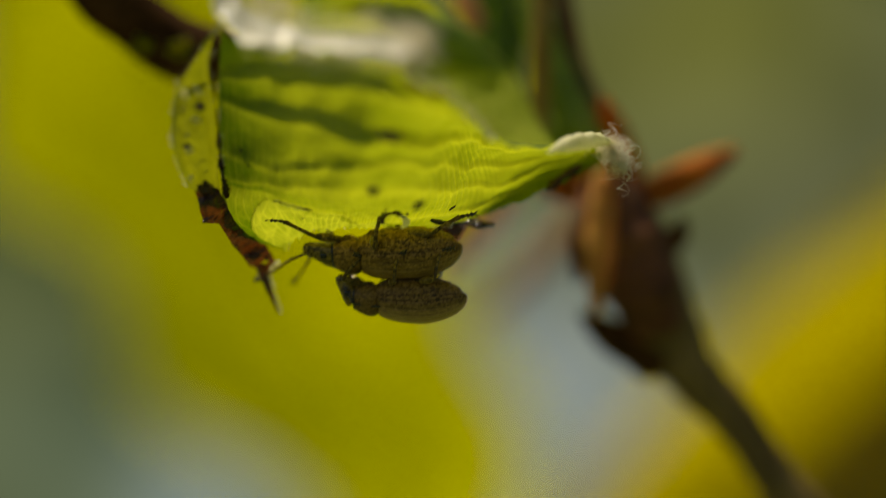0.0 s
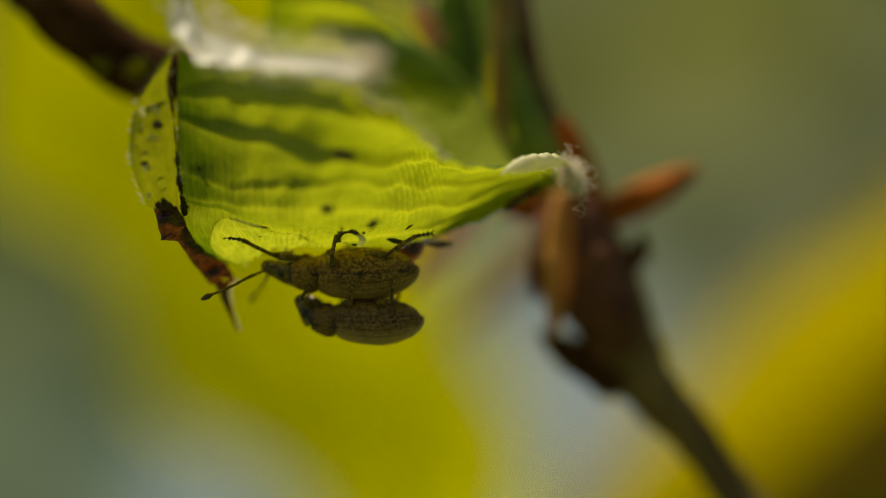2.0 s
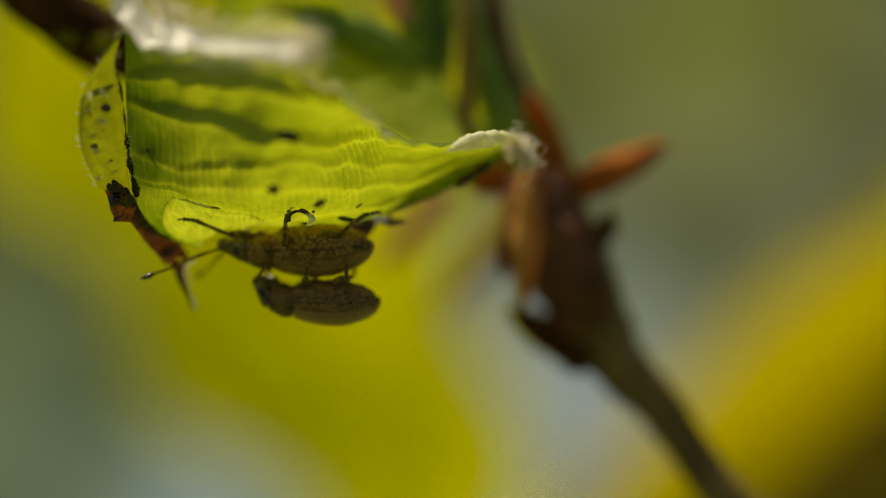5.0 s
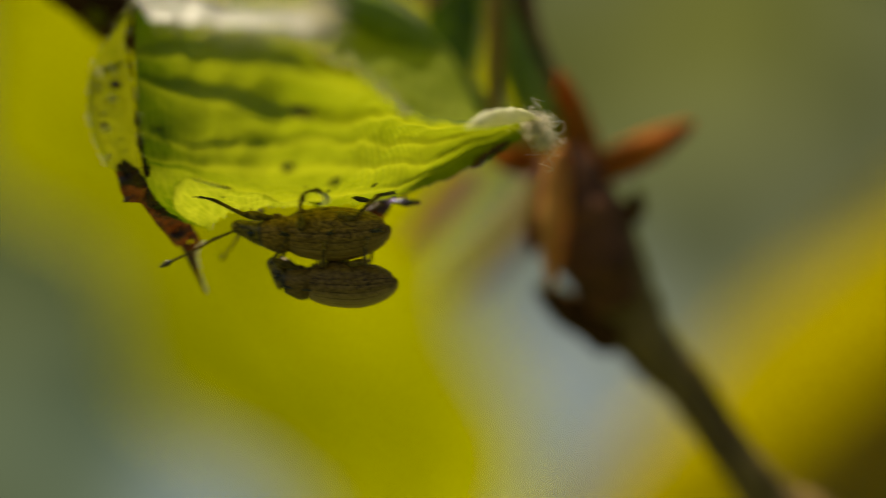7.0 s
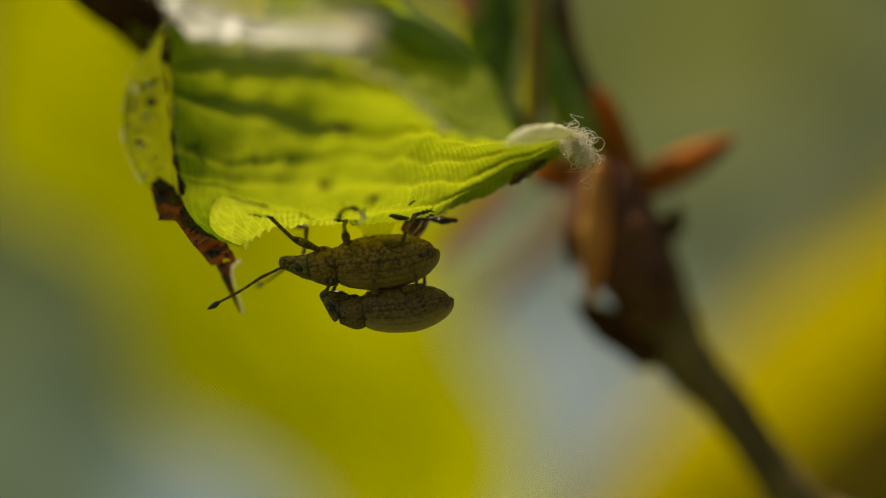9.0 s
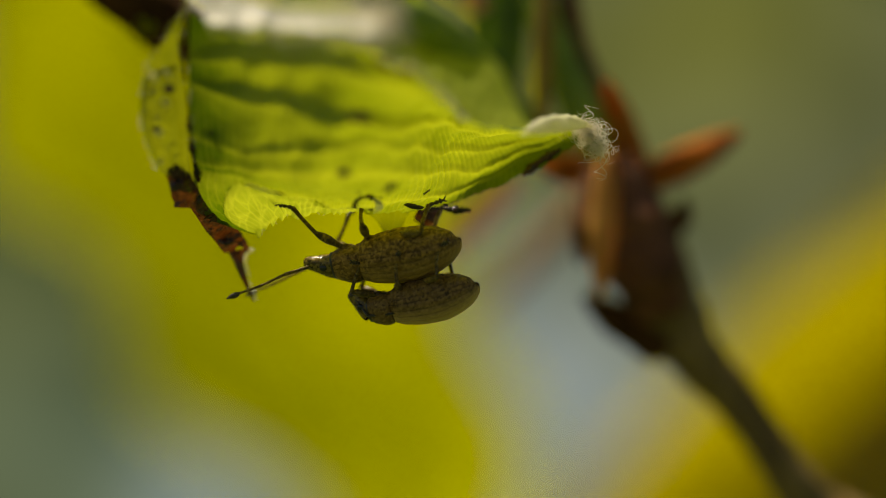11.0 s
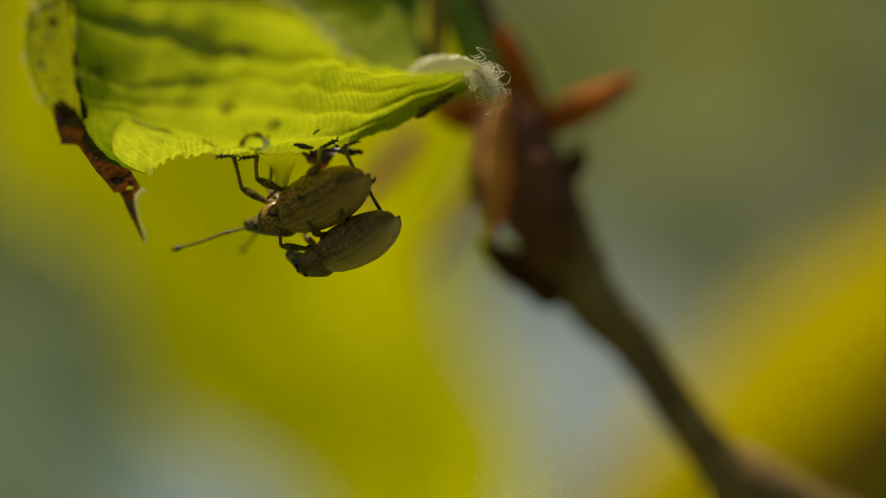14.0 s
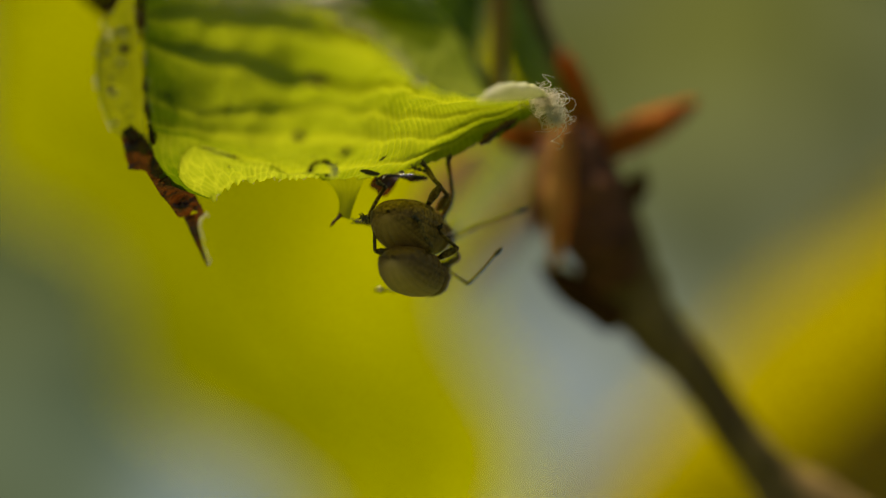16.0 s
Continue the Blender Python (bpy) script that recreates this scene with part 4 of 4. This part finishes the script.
# how the wind moves the leaf about its stalk: seconds, shift, turn as a vector in degrees
LEAF_SWAY = [
    (0, 0.01, 0.00, -0.01, 0.01, -0.00, 0.00),
    (0.2, 0.36, -0.05, 0.95, 0.04, -0.01, 0.22),
    (0.4, -0.20, -0.12, 0.95, 0.08, -0.03, 0.56),
    (0.5, -0.30, -0.13, 0.87, 0.09, -0.03, 0.63),
    (0.7, -0.03, -0.07, 0.42, -0.17, 0.15, 0.40),
    (0.9, 1.12, 0.05, -0.05, -0.56, 0.44, 0.06),
    (1, 0.77, 0.11, -0.73, -0.64, 0.51, -0.01),
    (1.2, 0.16, 0.27, -1.13, -0.54, 0.56, 0.09),
    (1.4, 1.27, 0.44, -0.65, -0.38, 0.59, 0.25),
    (1.5, 0.41, 0.49, -0.49, -0.35, 0.59, 0.28),
    (1.7, -1.73, 0.54, -0.58, -0.49, 0.55, 0.21),
    (1.9, -1.66, 0.58, -0.39, -0.72, 0.47, 0.08),
    (2, -1.60, 0.61, -0.74, -0.76, 0.42, 0.01),
    (2.2, -1.84, 0.67, -0.57, -0.57, 0.25, -0.14),
    (2.4, -2.29, 0.75, 0.47, -0.28, 0.06, -0.28),
    (2.5, -2.17, 0.80, 0.04, -0.22, 0.03, -0.30),
    (2.7, -1.02, 1.03, 1.15, -0.36, 0.08, -0.11),
    (2.9, -1.11, 1.35, 0.64, -0.58, 0.15, 0.18),
    (3, -1.90, 1.49, 0.04, -0.62, 0.16, 0.24),
    (3.2, -2.30, 1.78, -0.02, -0.51, 0.14, 0.20),
    (3.4, -1.91, 2.03, -0.63, -0.25, 0.08, 0.11),
    (3.5, -2.49, 2.07, -0.44, -0.11, 0.04, 0.04),
    (3.6, -2.76, 1.98, -0.15, 0.13, -0.11, -0.32),
    (3.7, -2.61, 1.86, 0.42, 0.30, -0.25, -0.64),
    (5.8, -3.97, 0.63, -0.02, 0.31, -0.36, -0.16),
    (5.9, -3.12, 0.42, 0.46, 0.04, -0.42, -0.55),
    (6, -2.26, 0.25, 0.17, -0.28, -0.48, -0.96),
    (6.2, -2.49, 0.45, -0.76, -0.45, -0.47, -1.03),
    (6.4, -2.80, 0.76, -0.48, -0.56, -0.44, -1.07),
    (6.5, -2.86, 0.82, -0.63, -0.57, -0.44, -1.08),
    (6.7, -1.19, 0.53, -1.04, -0.28, -0.45, -0.83),
    (6.9, -1.59, 0.00, 0.59, 0.16, -0.49, -0.43),
    (7, -2.90, -0.20, 0.84, 0.24, -0.51, -0.36),
    (7.2, -4.87, -0.44, 1.24, 0.10, -0.60, -0.65),
    (7.4, -4.39, -0.66, 0.53, -0.13, -0.72, -1.10),
    (7.5, -3.30, -0.80, 0.71, -0.17, -0.75, -1.19),
    (7.7, -2.12, -1.33, 1.21, 0.05, -0.78, -1.02),
    (7.9, -3.08, -1.89, 1.20, 0.39, -0.81, -0.76),
    (8, -3.36, -1.99, 2.07, 0.45, -0.81, -0.71),
    (8.2, -2.95, -1.77, 1.61, 0.34, -0.79, -0.78),
    (8.4, -3.27, -1.35, 0.23, 0.08, -0.76, -0.93),
    (8.5, -3.01, -1.18, 0.63, -0.06, -0.74, -1.01),
    (8.6, -2.21, -1.03, -0.07, -0.31, -0.71, -1.15),
    (8.7, -1.68, -0.94, 0.02, -0.49, -0.67, -1.25),
    (10.8, -0.96, -0.73, 0.51, -0.41, -0.20, -0.54),
    (11, -0.93, -0.70, 0.55, -0.39, -0.14, -0.43),
    (11.2, -1.40, -0.47, 0.88, -0.22, -0.04, -0.21),
    (11.4, -2.09, -0.13, 0.76, 0.03, 0.06, 0.04),
    (11.5, -2.26, -0.06, 0.81, 0.08, 0.09, 0.11),
    (11.7, -2.43, -0.04, 0.68, 0.07, 0.11, 0.15),
    (11.9, -2.52, -0.02, 0.70, 0.06, 0.12, 0.18),
    (12, -2.31, -0.02, 0.59, 0.06, 0.12, 0.19),
    (12.2, -1.00, -0.02, 0.48, 0.10, 0.12, 0.22),
    (12.4, -1.29, -0.03, 1.59, 0.17, 0.12, 0.25),
    (12.5, -2.33, -0.03, 1.84, 0.18, 0.12, 0.27),
    (12.7, -3.05, -0.12, 2.04, 0.09, 0.12, 0.33),
    (12.9, -2.00, -0.29, 1.91, -0.05, 0.12, 0.41),
    (13, -2.30, -0.36, 2.00, -0.08, 0.12, 0.47),
    (13.2, -4.47, -0.47, 1.76, 0.05, 0.30, 0.80),
    (13.4, -4.63, -0.58, 1.77, 0.25, 0.58, 1.22),
    (13.5, -4.67, -0.64, 1.49, 0.29, 0.63, 1.29),
    (13.7, -4.13, -0.80, 0.79, 0.25, 0.56, 1.15),
    (13.9, -4.94, -0.95, 2.45, 0.19, 0.44, 0.90),
    (14, -5.00, -0.98, 2.77, 0.18, 0.42, 0.80),
    (14.2, -3.67, -0.97, 2.49, 0.20, 0.47, 0.67),
    (14.4, -2.88, -0.93, 3.03, 0.22, 0.57, 0.55),
    (14.5, -3.22, -0.91, 2.96, 0.23, 0.61, 0.50),
    (14.7, -2.73, -0.66, 2.38, 0.08, 0.69, 0.38),
    (14.9, -1.54, -0.25, 1.22, -0.16, 0.76, 0.29),
    (15, -1.64, -0.11, 0.93, -0.21, 0.77, 0.27),
    (15.2, -2.37, 0.09, 1.37, -0.12, 0.73, 0.46),
    (15.4, -3.29, 0.23, 1.75, 0.01, 0.66, 0.76),
    (15.5, -3.35, 0.25, 1.57, 0.04, 0.65, 0.83),
    (15.7, -2.64, -0.15, 1.84, 0.02, 0.67, 0.86),
    (15.9, -2.26, -0.78, 2.02, -0.00, 0.69, 0.88),
    (16, -2.54, -0.90, 1.80, -0.01, 0.70, 0.88),
]
# how it moves the twig: seconds, shift across and up, lean about its foot
TWIG_SWAY = [
    (0, -0.01, -0.02, 0.0),
    (0.2, 0.33, 1.02, 0.0),
    (0.4, -0.26, 1.16, 0.0),
    (0.5, -0.36, 1.10, 0.0),
    (0.7, -0.01, 0.59, 0.0),
    (0.9, 1.26, 0.02, 0.0),
    (1, 0.93, -0.68, 0.0),
    (1.2, 0.32, -1.11, 0.0),
    (1.4, 1.43, -0.68, 0.0),
    (1.5, 0.57, -0.53, 0.0),
    (1.7, -1.72, -0.65, 0.0),
    (1.9, -1.86, -0.50, 0.0),
    (2, -1.83, -0.86, 0.0),
    (2.2, -2.02, -0.69, 0.0),
    (2.4, -2.42, 0.43, 0.0),
    (2.5, -2.30, 0.07, 0.0),
    (2.7, -0.94, 1.36, 0.0),
    (2.9, -0.69, 0.98, 0.0),
    (3, -1.42, 0.40, 0.0),
    (3.2, -1.89, 0.25, 0.0),
    (3.4, -1.67, -0.51, 0.0),
    (3.5, -2.34, -0.35, 0.0),
    (3.6, -2.74, -0.10, 0.0),
    (3.7, -2.69, 0.44, 0.0),
    (5.8, -3.52, 0.15, 0.0),
    (5.9, -2.46, 0.63, 0.0),
    (6, -1.38, 0.33, 0.0),
    (6.2, -1.78, -0.63, 0.0),
    (6.4, -2.35, -0.39, 0.0),
    (6.5, -2.45, -0.54, 0.0),
    (6.7, -0.60, -0.87, 0.0),
    (6.9, -0.75, 0.90, 0.0),
    (7, -2.00, 1.17, 0.0),
    (7.2, -3.88, 1.60, 0.0),
    (7.4, -3.30, 0.93, 0.0),
    (7.5, -2.17, 1.12, 0.0),
    (7.7, -0.94, 1.75, 0.0),
    (7.9, -1.86, 1.93, 0.0),
    (8, -2.12, 2.84, 0.0),
    (8.2, -1.71, 2.22, 0.0),
    (8.4, -2.09, 0.58, 0.0),
    (8.5, -1.86, 0.92, 0.0),
    (8.6, -0.99, 0.25, 0.0),
    (8.7, -0.37, 0.38, 0.0),
    (10.8, 0.10, 0.75, 0.0),
    (11, 0.13, 0.78, 0.0),
    (11.2, -0.50, 1.09, 0.0),
    (11.4, -1.42, 0.96, 0.0),
    (11.5, -1.62, 1.01, 0.0),
    (11.7, -1.65, 0.84, 0.0),
    (11.9, -1.55, 0.80, 0.0),
    (12, -1.31, 0.67, 0.0),
    (12.2, -0.10, 0.64, 0.0),
    (12.4, -0.55, 1.90, 0.0),
    (12.5, -1.62, 2.19, 0.0),
    (12.7, -2.29, 2.44, 0.0),
    (12.9, -1.16, 2.35, 0.0),
    (13, -1.44, 2.44, 0.0),
    (13.2, -3.71, 2.14, 0.0),
    (13.4, -4.04, 2.05, 0.0),
    (13.5, -4.14, 1.75, 0.0),
    (13.7, -3.65, 1.10, 0.0),
    (13.9, -4.49, 2.87, 0.0),
    (14, -4.56, 3.22, 0.0),
    (14.2, -3.07, 2.97, 0.0),
    (14.4, -2.04, 3.53, 0.0),
    (14.5, -2.34, 3.46, 0.0),
    (14.7, -1.94, 2.77, 0.0),
    (14.9, -0.89, 1.44, 0.0),
    (15, -1.02, 1.12, 0.0),
    (15.2, -1.87, 1.53, 0.0),
    (15.4, -2.97, 1.88, 0.0),
    (15.5, -3.06, 1.72, 0.0),
    (15.7, -2.21, 2.08, 0.0),
    (15.9, -1.60, 2.35, 0.0),
    (16, -1.83, 2.15, 0.0),
]


def swayed(rows, t):
    """Between the rows without overshoot."""
    i = max(k for k in range(len(rows) - 1) if rows[k][0] <= t or k == 0)
    a, b = rows[i], rows[i + 1]
    h = b[0] - a[0]
    f = min(max((t - a[0]) / h, 0.0), 1.0)

    def slope(k, c):
        if k == 0 or k == len(rows) - 1:
            return 0.0
        p, q = [(rows[n + 1][c] - rows[n][c]) / (rows[n + 1][0] - rows[n][0]) for n in (k - 1, k)]
        return 2 * p * q / (p + q) if p * q > 0 else 0.0

    return [a[c] * (1 + 2 * f) * (1 - f) ** 2 + b[c] * f * f * (3 - 2 * f) + h * (slope(i, c) * f * (1 - f) ** 2 - slope(i + 1, c) * f * f * (1 - f)) for c in range(1, len(a))]


def leaf_sway(t):
    x, y, z, *turn = swayed(LEAF_SWAY, t)
    v, pivot = Vector(turn), Matrix.Translation(mm(0, 0, 4))
    return Matrix.Translation(mm(x, y, z)) @ pivot @ Matrix.Rotation(radians(v.length), 4, v.normalized() if v.length else Vector((0, 0, 1))) @ pivot.inverted()


def twig_sway(t):
    x, z, lean = swayed(TWIG_SWAY, t)
    pivot = Matrix.Translation(mm(12.8, 11, 4.5))
    return Matrix.Translation(mm(x, 0, z)) @ pivot @ pose(0, 0, 0, 0, lean, 0) @ pivot.inverted()


# place of the joint of thorax and wing cases, heading, pitch (head down), lean
FEMALE = [
    (0, -3.02, -0.56, -0.22, 177, 3, 0),
    (0.5, -3.02, -0.57, -0.22, 177, 4.9, 0),
    (1, -3.01, -0.57, -0.21, 177, 5.8, 0),
    (1.5, -3.00, -0.57, -0.27, 177, 4.3, 0),
    (2, -3.04, -0.56, -0.26, 177, 1.6, 0),
    (2.5, -3.01, -0.56, -0.29, 177, 1.9, 0),
    (3, -2.96, -0.56, -0.30, 177, 1.9, 0),
    (3.5, -2.98, -0.57, -0.12, 177, 1.7, 0),
    (6, -2.90, -0.57, -0.25, 177, 1.7, 0),
    (6.5, -2.86, -0.60, -0.27, 180, 0.5, 0),
    (7, -2.86, -0.57, -0.26, 177, 0.7, 0),
    (7.5, -2.65, -0.56, -0.32, 177, -0, 0),
    (8, -2.57, -0.57, -0.36, 177, 0.9, 0),
    (8.5, -2.52, -0.57, -0.68, 177, 4.1, 0),
    (11, -2.04, -0.49, -1.04, 170, 10.4, 0),
    (11.5, -1.90, -0.49, -1.06, 170, 10.8, 0),
    (12, -1.62, -0.49, -1.23, 170, 11.9, 0),
    (12.5, -1.42, -0.49, -1.32, 170, 15.9, 0),
    (13, -0.88, -0.49, -1.58, 169, 19.8, 0),
    (13.5, -0.84, -0.31, -1.69, 149, 18.6, 0),
    (14, -0.66, -0.26, -1.47, 143, 20.3, 0),
    (14.5, -0.17, -0.19, -1.50, 133, 19.4, 0),
    (15, 0.54, 1.50, -1.71, 100, 30.4, 0),
    (15.5, 1.08, 1.60, -1.50, 84, 23.9, 0),
    (16, 1.97, 1.50, -1.24, 66, 9.6, 0),
]
MALE = [
    (0, -2.37, -0.55, -1.92, 176, -0, 0),
    (0.5, -2.49, -0.55, -1.92, 176, -1.1, 0),
    (1, -2.38, -0.55, -2.09, 176, -0.2, 0),
    (1.5, -2.33, -0.55, -2.00, 176, 2.3, 0),
    (2, -2.35, -0.55, -2.04, 176, -0.4, 0),
    (2.5, -2.31, -0.55, -1.99, 176, -0.1, 0),
    (3, -2.29, -0.55, -2.08, 176, -0.1, 0),
    (3.5, -2.29, -0.55, -2.03, 176, -0.3, 0),
    (6, -2.12, -0.55, -2.22, 176, -2.3, 0),
    (6.5, -2.08, -0.55, -2.12, 176, -1.5, 0),
    (7, -2.12, -0.57, -2.13, 178, -1.3, 0),
    (7.5, -1.78, -0.57, -2.22, 178, -1, 0),
    (8, -1.67, -0.55, -2.21, 176, 1.9, 0),
    (8.5, -1.59, -0.57, -2.42, 178, 3.1, 0),
    (11, -0.86, -0.47, -2.72, 168, 12.4, 0),
    (11.5, -0.68, -0.48, -2.76, 168, 16.8, 0),
    (12, -0.31, -0.48, -2.90, 168, 15.9, 0),
    (12.5, -0.07, -0.48, -2.81, 168, 16.9, 0),
    (13, 0.43, -0.49, -3.02, 168, 21.8, 0),
    (13.5, 0.40, -0.40, -3.09, 157, 22.7, 0),
    (14, 0.77, -0.36, -3.05, 150, 25.3, 0),
    (14.5, 0.72, -0.30, -3.02, 140, 25.4, 0),
    (15, 0.71, 0.40, -2.91, 102, 27.5, 0),
    (15.5, 1.38, 0.40, -3.05, 84, 28.9, 0),
    (16, 2.01, 0.30, -2.90, 66, 11.6, 0),
]
# where the female's feet hold the leaf: side, pair
FEET = {
    (-1, 0): [(0, -7.0, -2.0, 1.32), (6.5, -7.05, -2.0, 1.28), (7.6, -5.4, -1.9, 1.27), (11.6, -5.4, -1.9, 1.35), (12.3, -3.45, 0.2, 0.78), (14.5, -3.3, 0.2, 0.75), (15, -2.15, 0.2, 0.9), (15.5, -1.6, 0.2, 0.2), (16, -1.5, 0.2, -0.7)],
    (-1, 1): [(0, -2.2, -2.9, 1.40), (6, -2.25, -2.9, 1.43), (8, -2.4, -1.4, 1.0), (12.5, -2.25, -1.4, 1.12), (14.5, -2.4, -0.3, 0.6), (15, -2.1, -0.3, 0.95), (16, -0.35, -0.3, -0.64)],
    (-1, 2): [(0, 1.0, -1.5, 1.33), (13.5, 0.75, -1.5, 1.22), (14.5, 1.0, -1.2, 1.2), (15, 0.6, -0.5, 1.3), (16, 0.2, -0.6, 0.7)],
    (1, 0): [(0, -4.6, 0.9, 0.8), (8, -4.4, 0.9, 0.8), (12, -2.3, 1.3, 0.95), (14.5, -1.2, 1.2, 0.8), (15, 0.9, 0.8, 1.2), (16, 2.8, 0.6, 1.75)],
    (1, 1): [(0, -2.0, 1.1, 1.0), (13, -1.2, 1.2, 0.9), (14.5, 0.4, 0.6, 1.2), (15, 1.9, 0.2, 1.3), (16, 1.85, -0.2, 1.45)],
    (1, 2): [(0, 1.3, 1.0, 1.3), (13, 1.2, 0.6, 1.3), (15, 2.0, -0.3, 1.3), (16, 1.6, 0.2, 1.3)],
}
# where the male's feet hold the female's sides, in her space
GRIP = [(0.15, 0.92, -0.05), (-1.6, 1.26, -0.05), (-3.3, 0.98, -0.1)]
POLES = [(0.9, 0.4, 0.9), (-0.1, 1.0, 0.5), (-0.6, 0.8, 0.6)]


def between(rows, t):
    if t <= rows[0][0]:
        return list(rows[0][1:])
    for a, b in zip(rows, rows[1:]):
        if t <= b[0]:
            f = (t - a[0]) / (b[0] - a[0])
            f = f * f * (3 - 2 * f) if len(a) == 4 else f
            return [p + (q - p) * f for p, q in zip(a[1:], b[1:])]
    return list(rows[-1][1:])


def body(rows, t):
    x, y, z, heading, pitch, lean = between(rows, t)
    return pose(x * MM, y * MM, z * MM, 180 + lean, pitch, heading)


def aimed(p, q, side):
    """A pose at p with x towards q, in millimetres."""
    x = (Vector(q) - Vector(p)).normalized()
    y = Vector(side).cross(x).normalized()
    m = Matrix((x, y, x.cross(y))).transposed().to_4x4()
    m.translation = Vector(p) * MM
    return m


def step(side, pair, foot, size):
    """The three pieces of a leg whose foot holds at foot, in the weevil's space (millimetres)."""
    hip = Vector((HIPS[pair][0], side * HIPS[pair][1], HIPS[pair][2])) * size
    pole = Vector((POLES[pair][0], side * POLES[pair][1], POLES[pair][2]))
    foot = Vector(foot)
    out = (foot - hip)
    flat = Vector((out.x, out.y, 0)).normalized() if Vector((out.x, out.y, 0)).length > 0.05 else Vector((1, 0, 0))
    ankle = foot - flat * TARSUS * size * 0.55 + Vector((0, 0, 0.10))
    a, b = FEMUR * size, TIBIA * size
    v = ankle - hip
    d = max(min(v.length, (a + b) * 0.985), abs(a - b) + 0.15)
    n = v.normalized()
    ankle = hip + n * d
    along = (a * a + d * d - b * b) / (2 * d)
    off = math.sqrt(max(a * a - along * along, 0.0))
    w = (pole - n * pole.dot(n)).normalized()
    knee = hip + n * along + w * off
    return aimed(hip, knee, w.cross(n) + Vector((0, 0, 0.01))), aimed(knee, ankle, w.cross(n) + Vector((0, 0, 0.01))), aimed(ankle, ankle + (foot - ankle).normalized() * 0.5 + flat * 0.3, (side * 0.2, 1, 0.1))


def motions():
    times = sorted({r[0] for r in LEAF_SWAY} | {4.1, 4.5, 4.9, 5.3, 9.1, 9.5, 9.9, 10.3})
    for ob in (curled_leaf, upper_leaf):
        walk(ob, [(t, leaf_sway(t)) for t in times])
    for ob in (twig, hanging_leaf, dark_bud):
        base = ob.matrix_basis.copy()
        walk(ob, [(t, twig_sway(t) @ base) for t in times])
    walk(female, [(t, leaf_sway(t) @ body(FEMALE, t)) for t in times])
    walk(male, [(t, leaf_sway(t) @ body(MALE, t)) for t in times])
    for side, pair, pieces in FEMALE_LEGS:
        rows = [step(side, pair, body(FEMALE, t).inverted() @ Vector(mm(*between(FEET[side, pair], t))) / MM, 1.0) for t in times]
        for k in range(3):
            walk(pieces[k], [(t, r[k]) for t, r in zip(times, rows)])
    for side, pair, pieces in MALE_LEGS:
        rows = []
        for t in times:
            g = Vector((GRIP[pair][0], side * GRIP[pair][1], GRIP[pair][2]))
            rows.append(step(side, pair, (body(MALE, t).inverted() @ body(FEMALE, t) @ (g * MM)) / MM, 0.87))
        for k in range(3):
            walk(pieces[k], [(t, r[k]) for t, r in zip(times, rows)])
    for ob, side in zip(MALE_ANTENNAE, (-1, 1)):
        at = Matrix.Translation(ob.matrix_basis.translation.copy())
        walk(ob, [(t, at @ pose(0, 0, 0, 0, 0, side * fold)) for t, fold in ((0, 74), (13.6, 74), (14.8, 0), (16, 0))])
    for ob, keys in (
        (long_antenna, ((0, -6, 48), (0.9, -6, 44), (1.4, -6, -38), (3.6, -8, -38), (5, -7, 0), (6, -4, 40), (6.5, -4, 40), (7, -12, 16), (8.5, -12, 10), (11.5, 4, 0), (12.5, 10, 0), (13.5, 20, -4), (14, 16, -8), (14.5, 27, -4), (15.5, 24, 0), (16, 32, 0))),
        (far_antenna, ((0, -10, 70), (3.5, -10, 66), (6, -8, 56), (6.5, -8, 56), (7, -8, 68), (8.5, 0, 64), (11.5, 3, 14), (12.5, 8, 26), (13.5, 12, 36), (14.5, 12, 36), (15.5, 24, 86), (16, 40, 76))),
    ):
        at = Matrix.Translation(ob.matrix_basis.translation.copy())
        walk(ob, [(t, at @ pose(0, 0, 0, 0, turn, yaw)) for t, turn, yaw in keys])


motions()
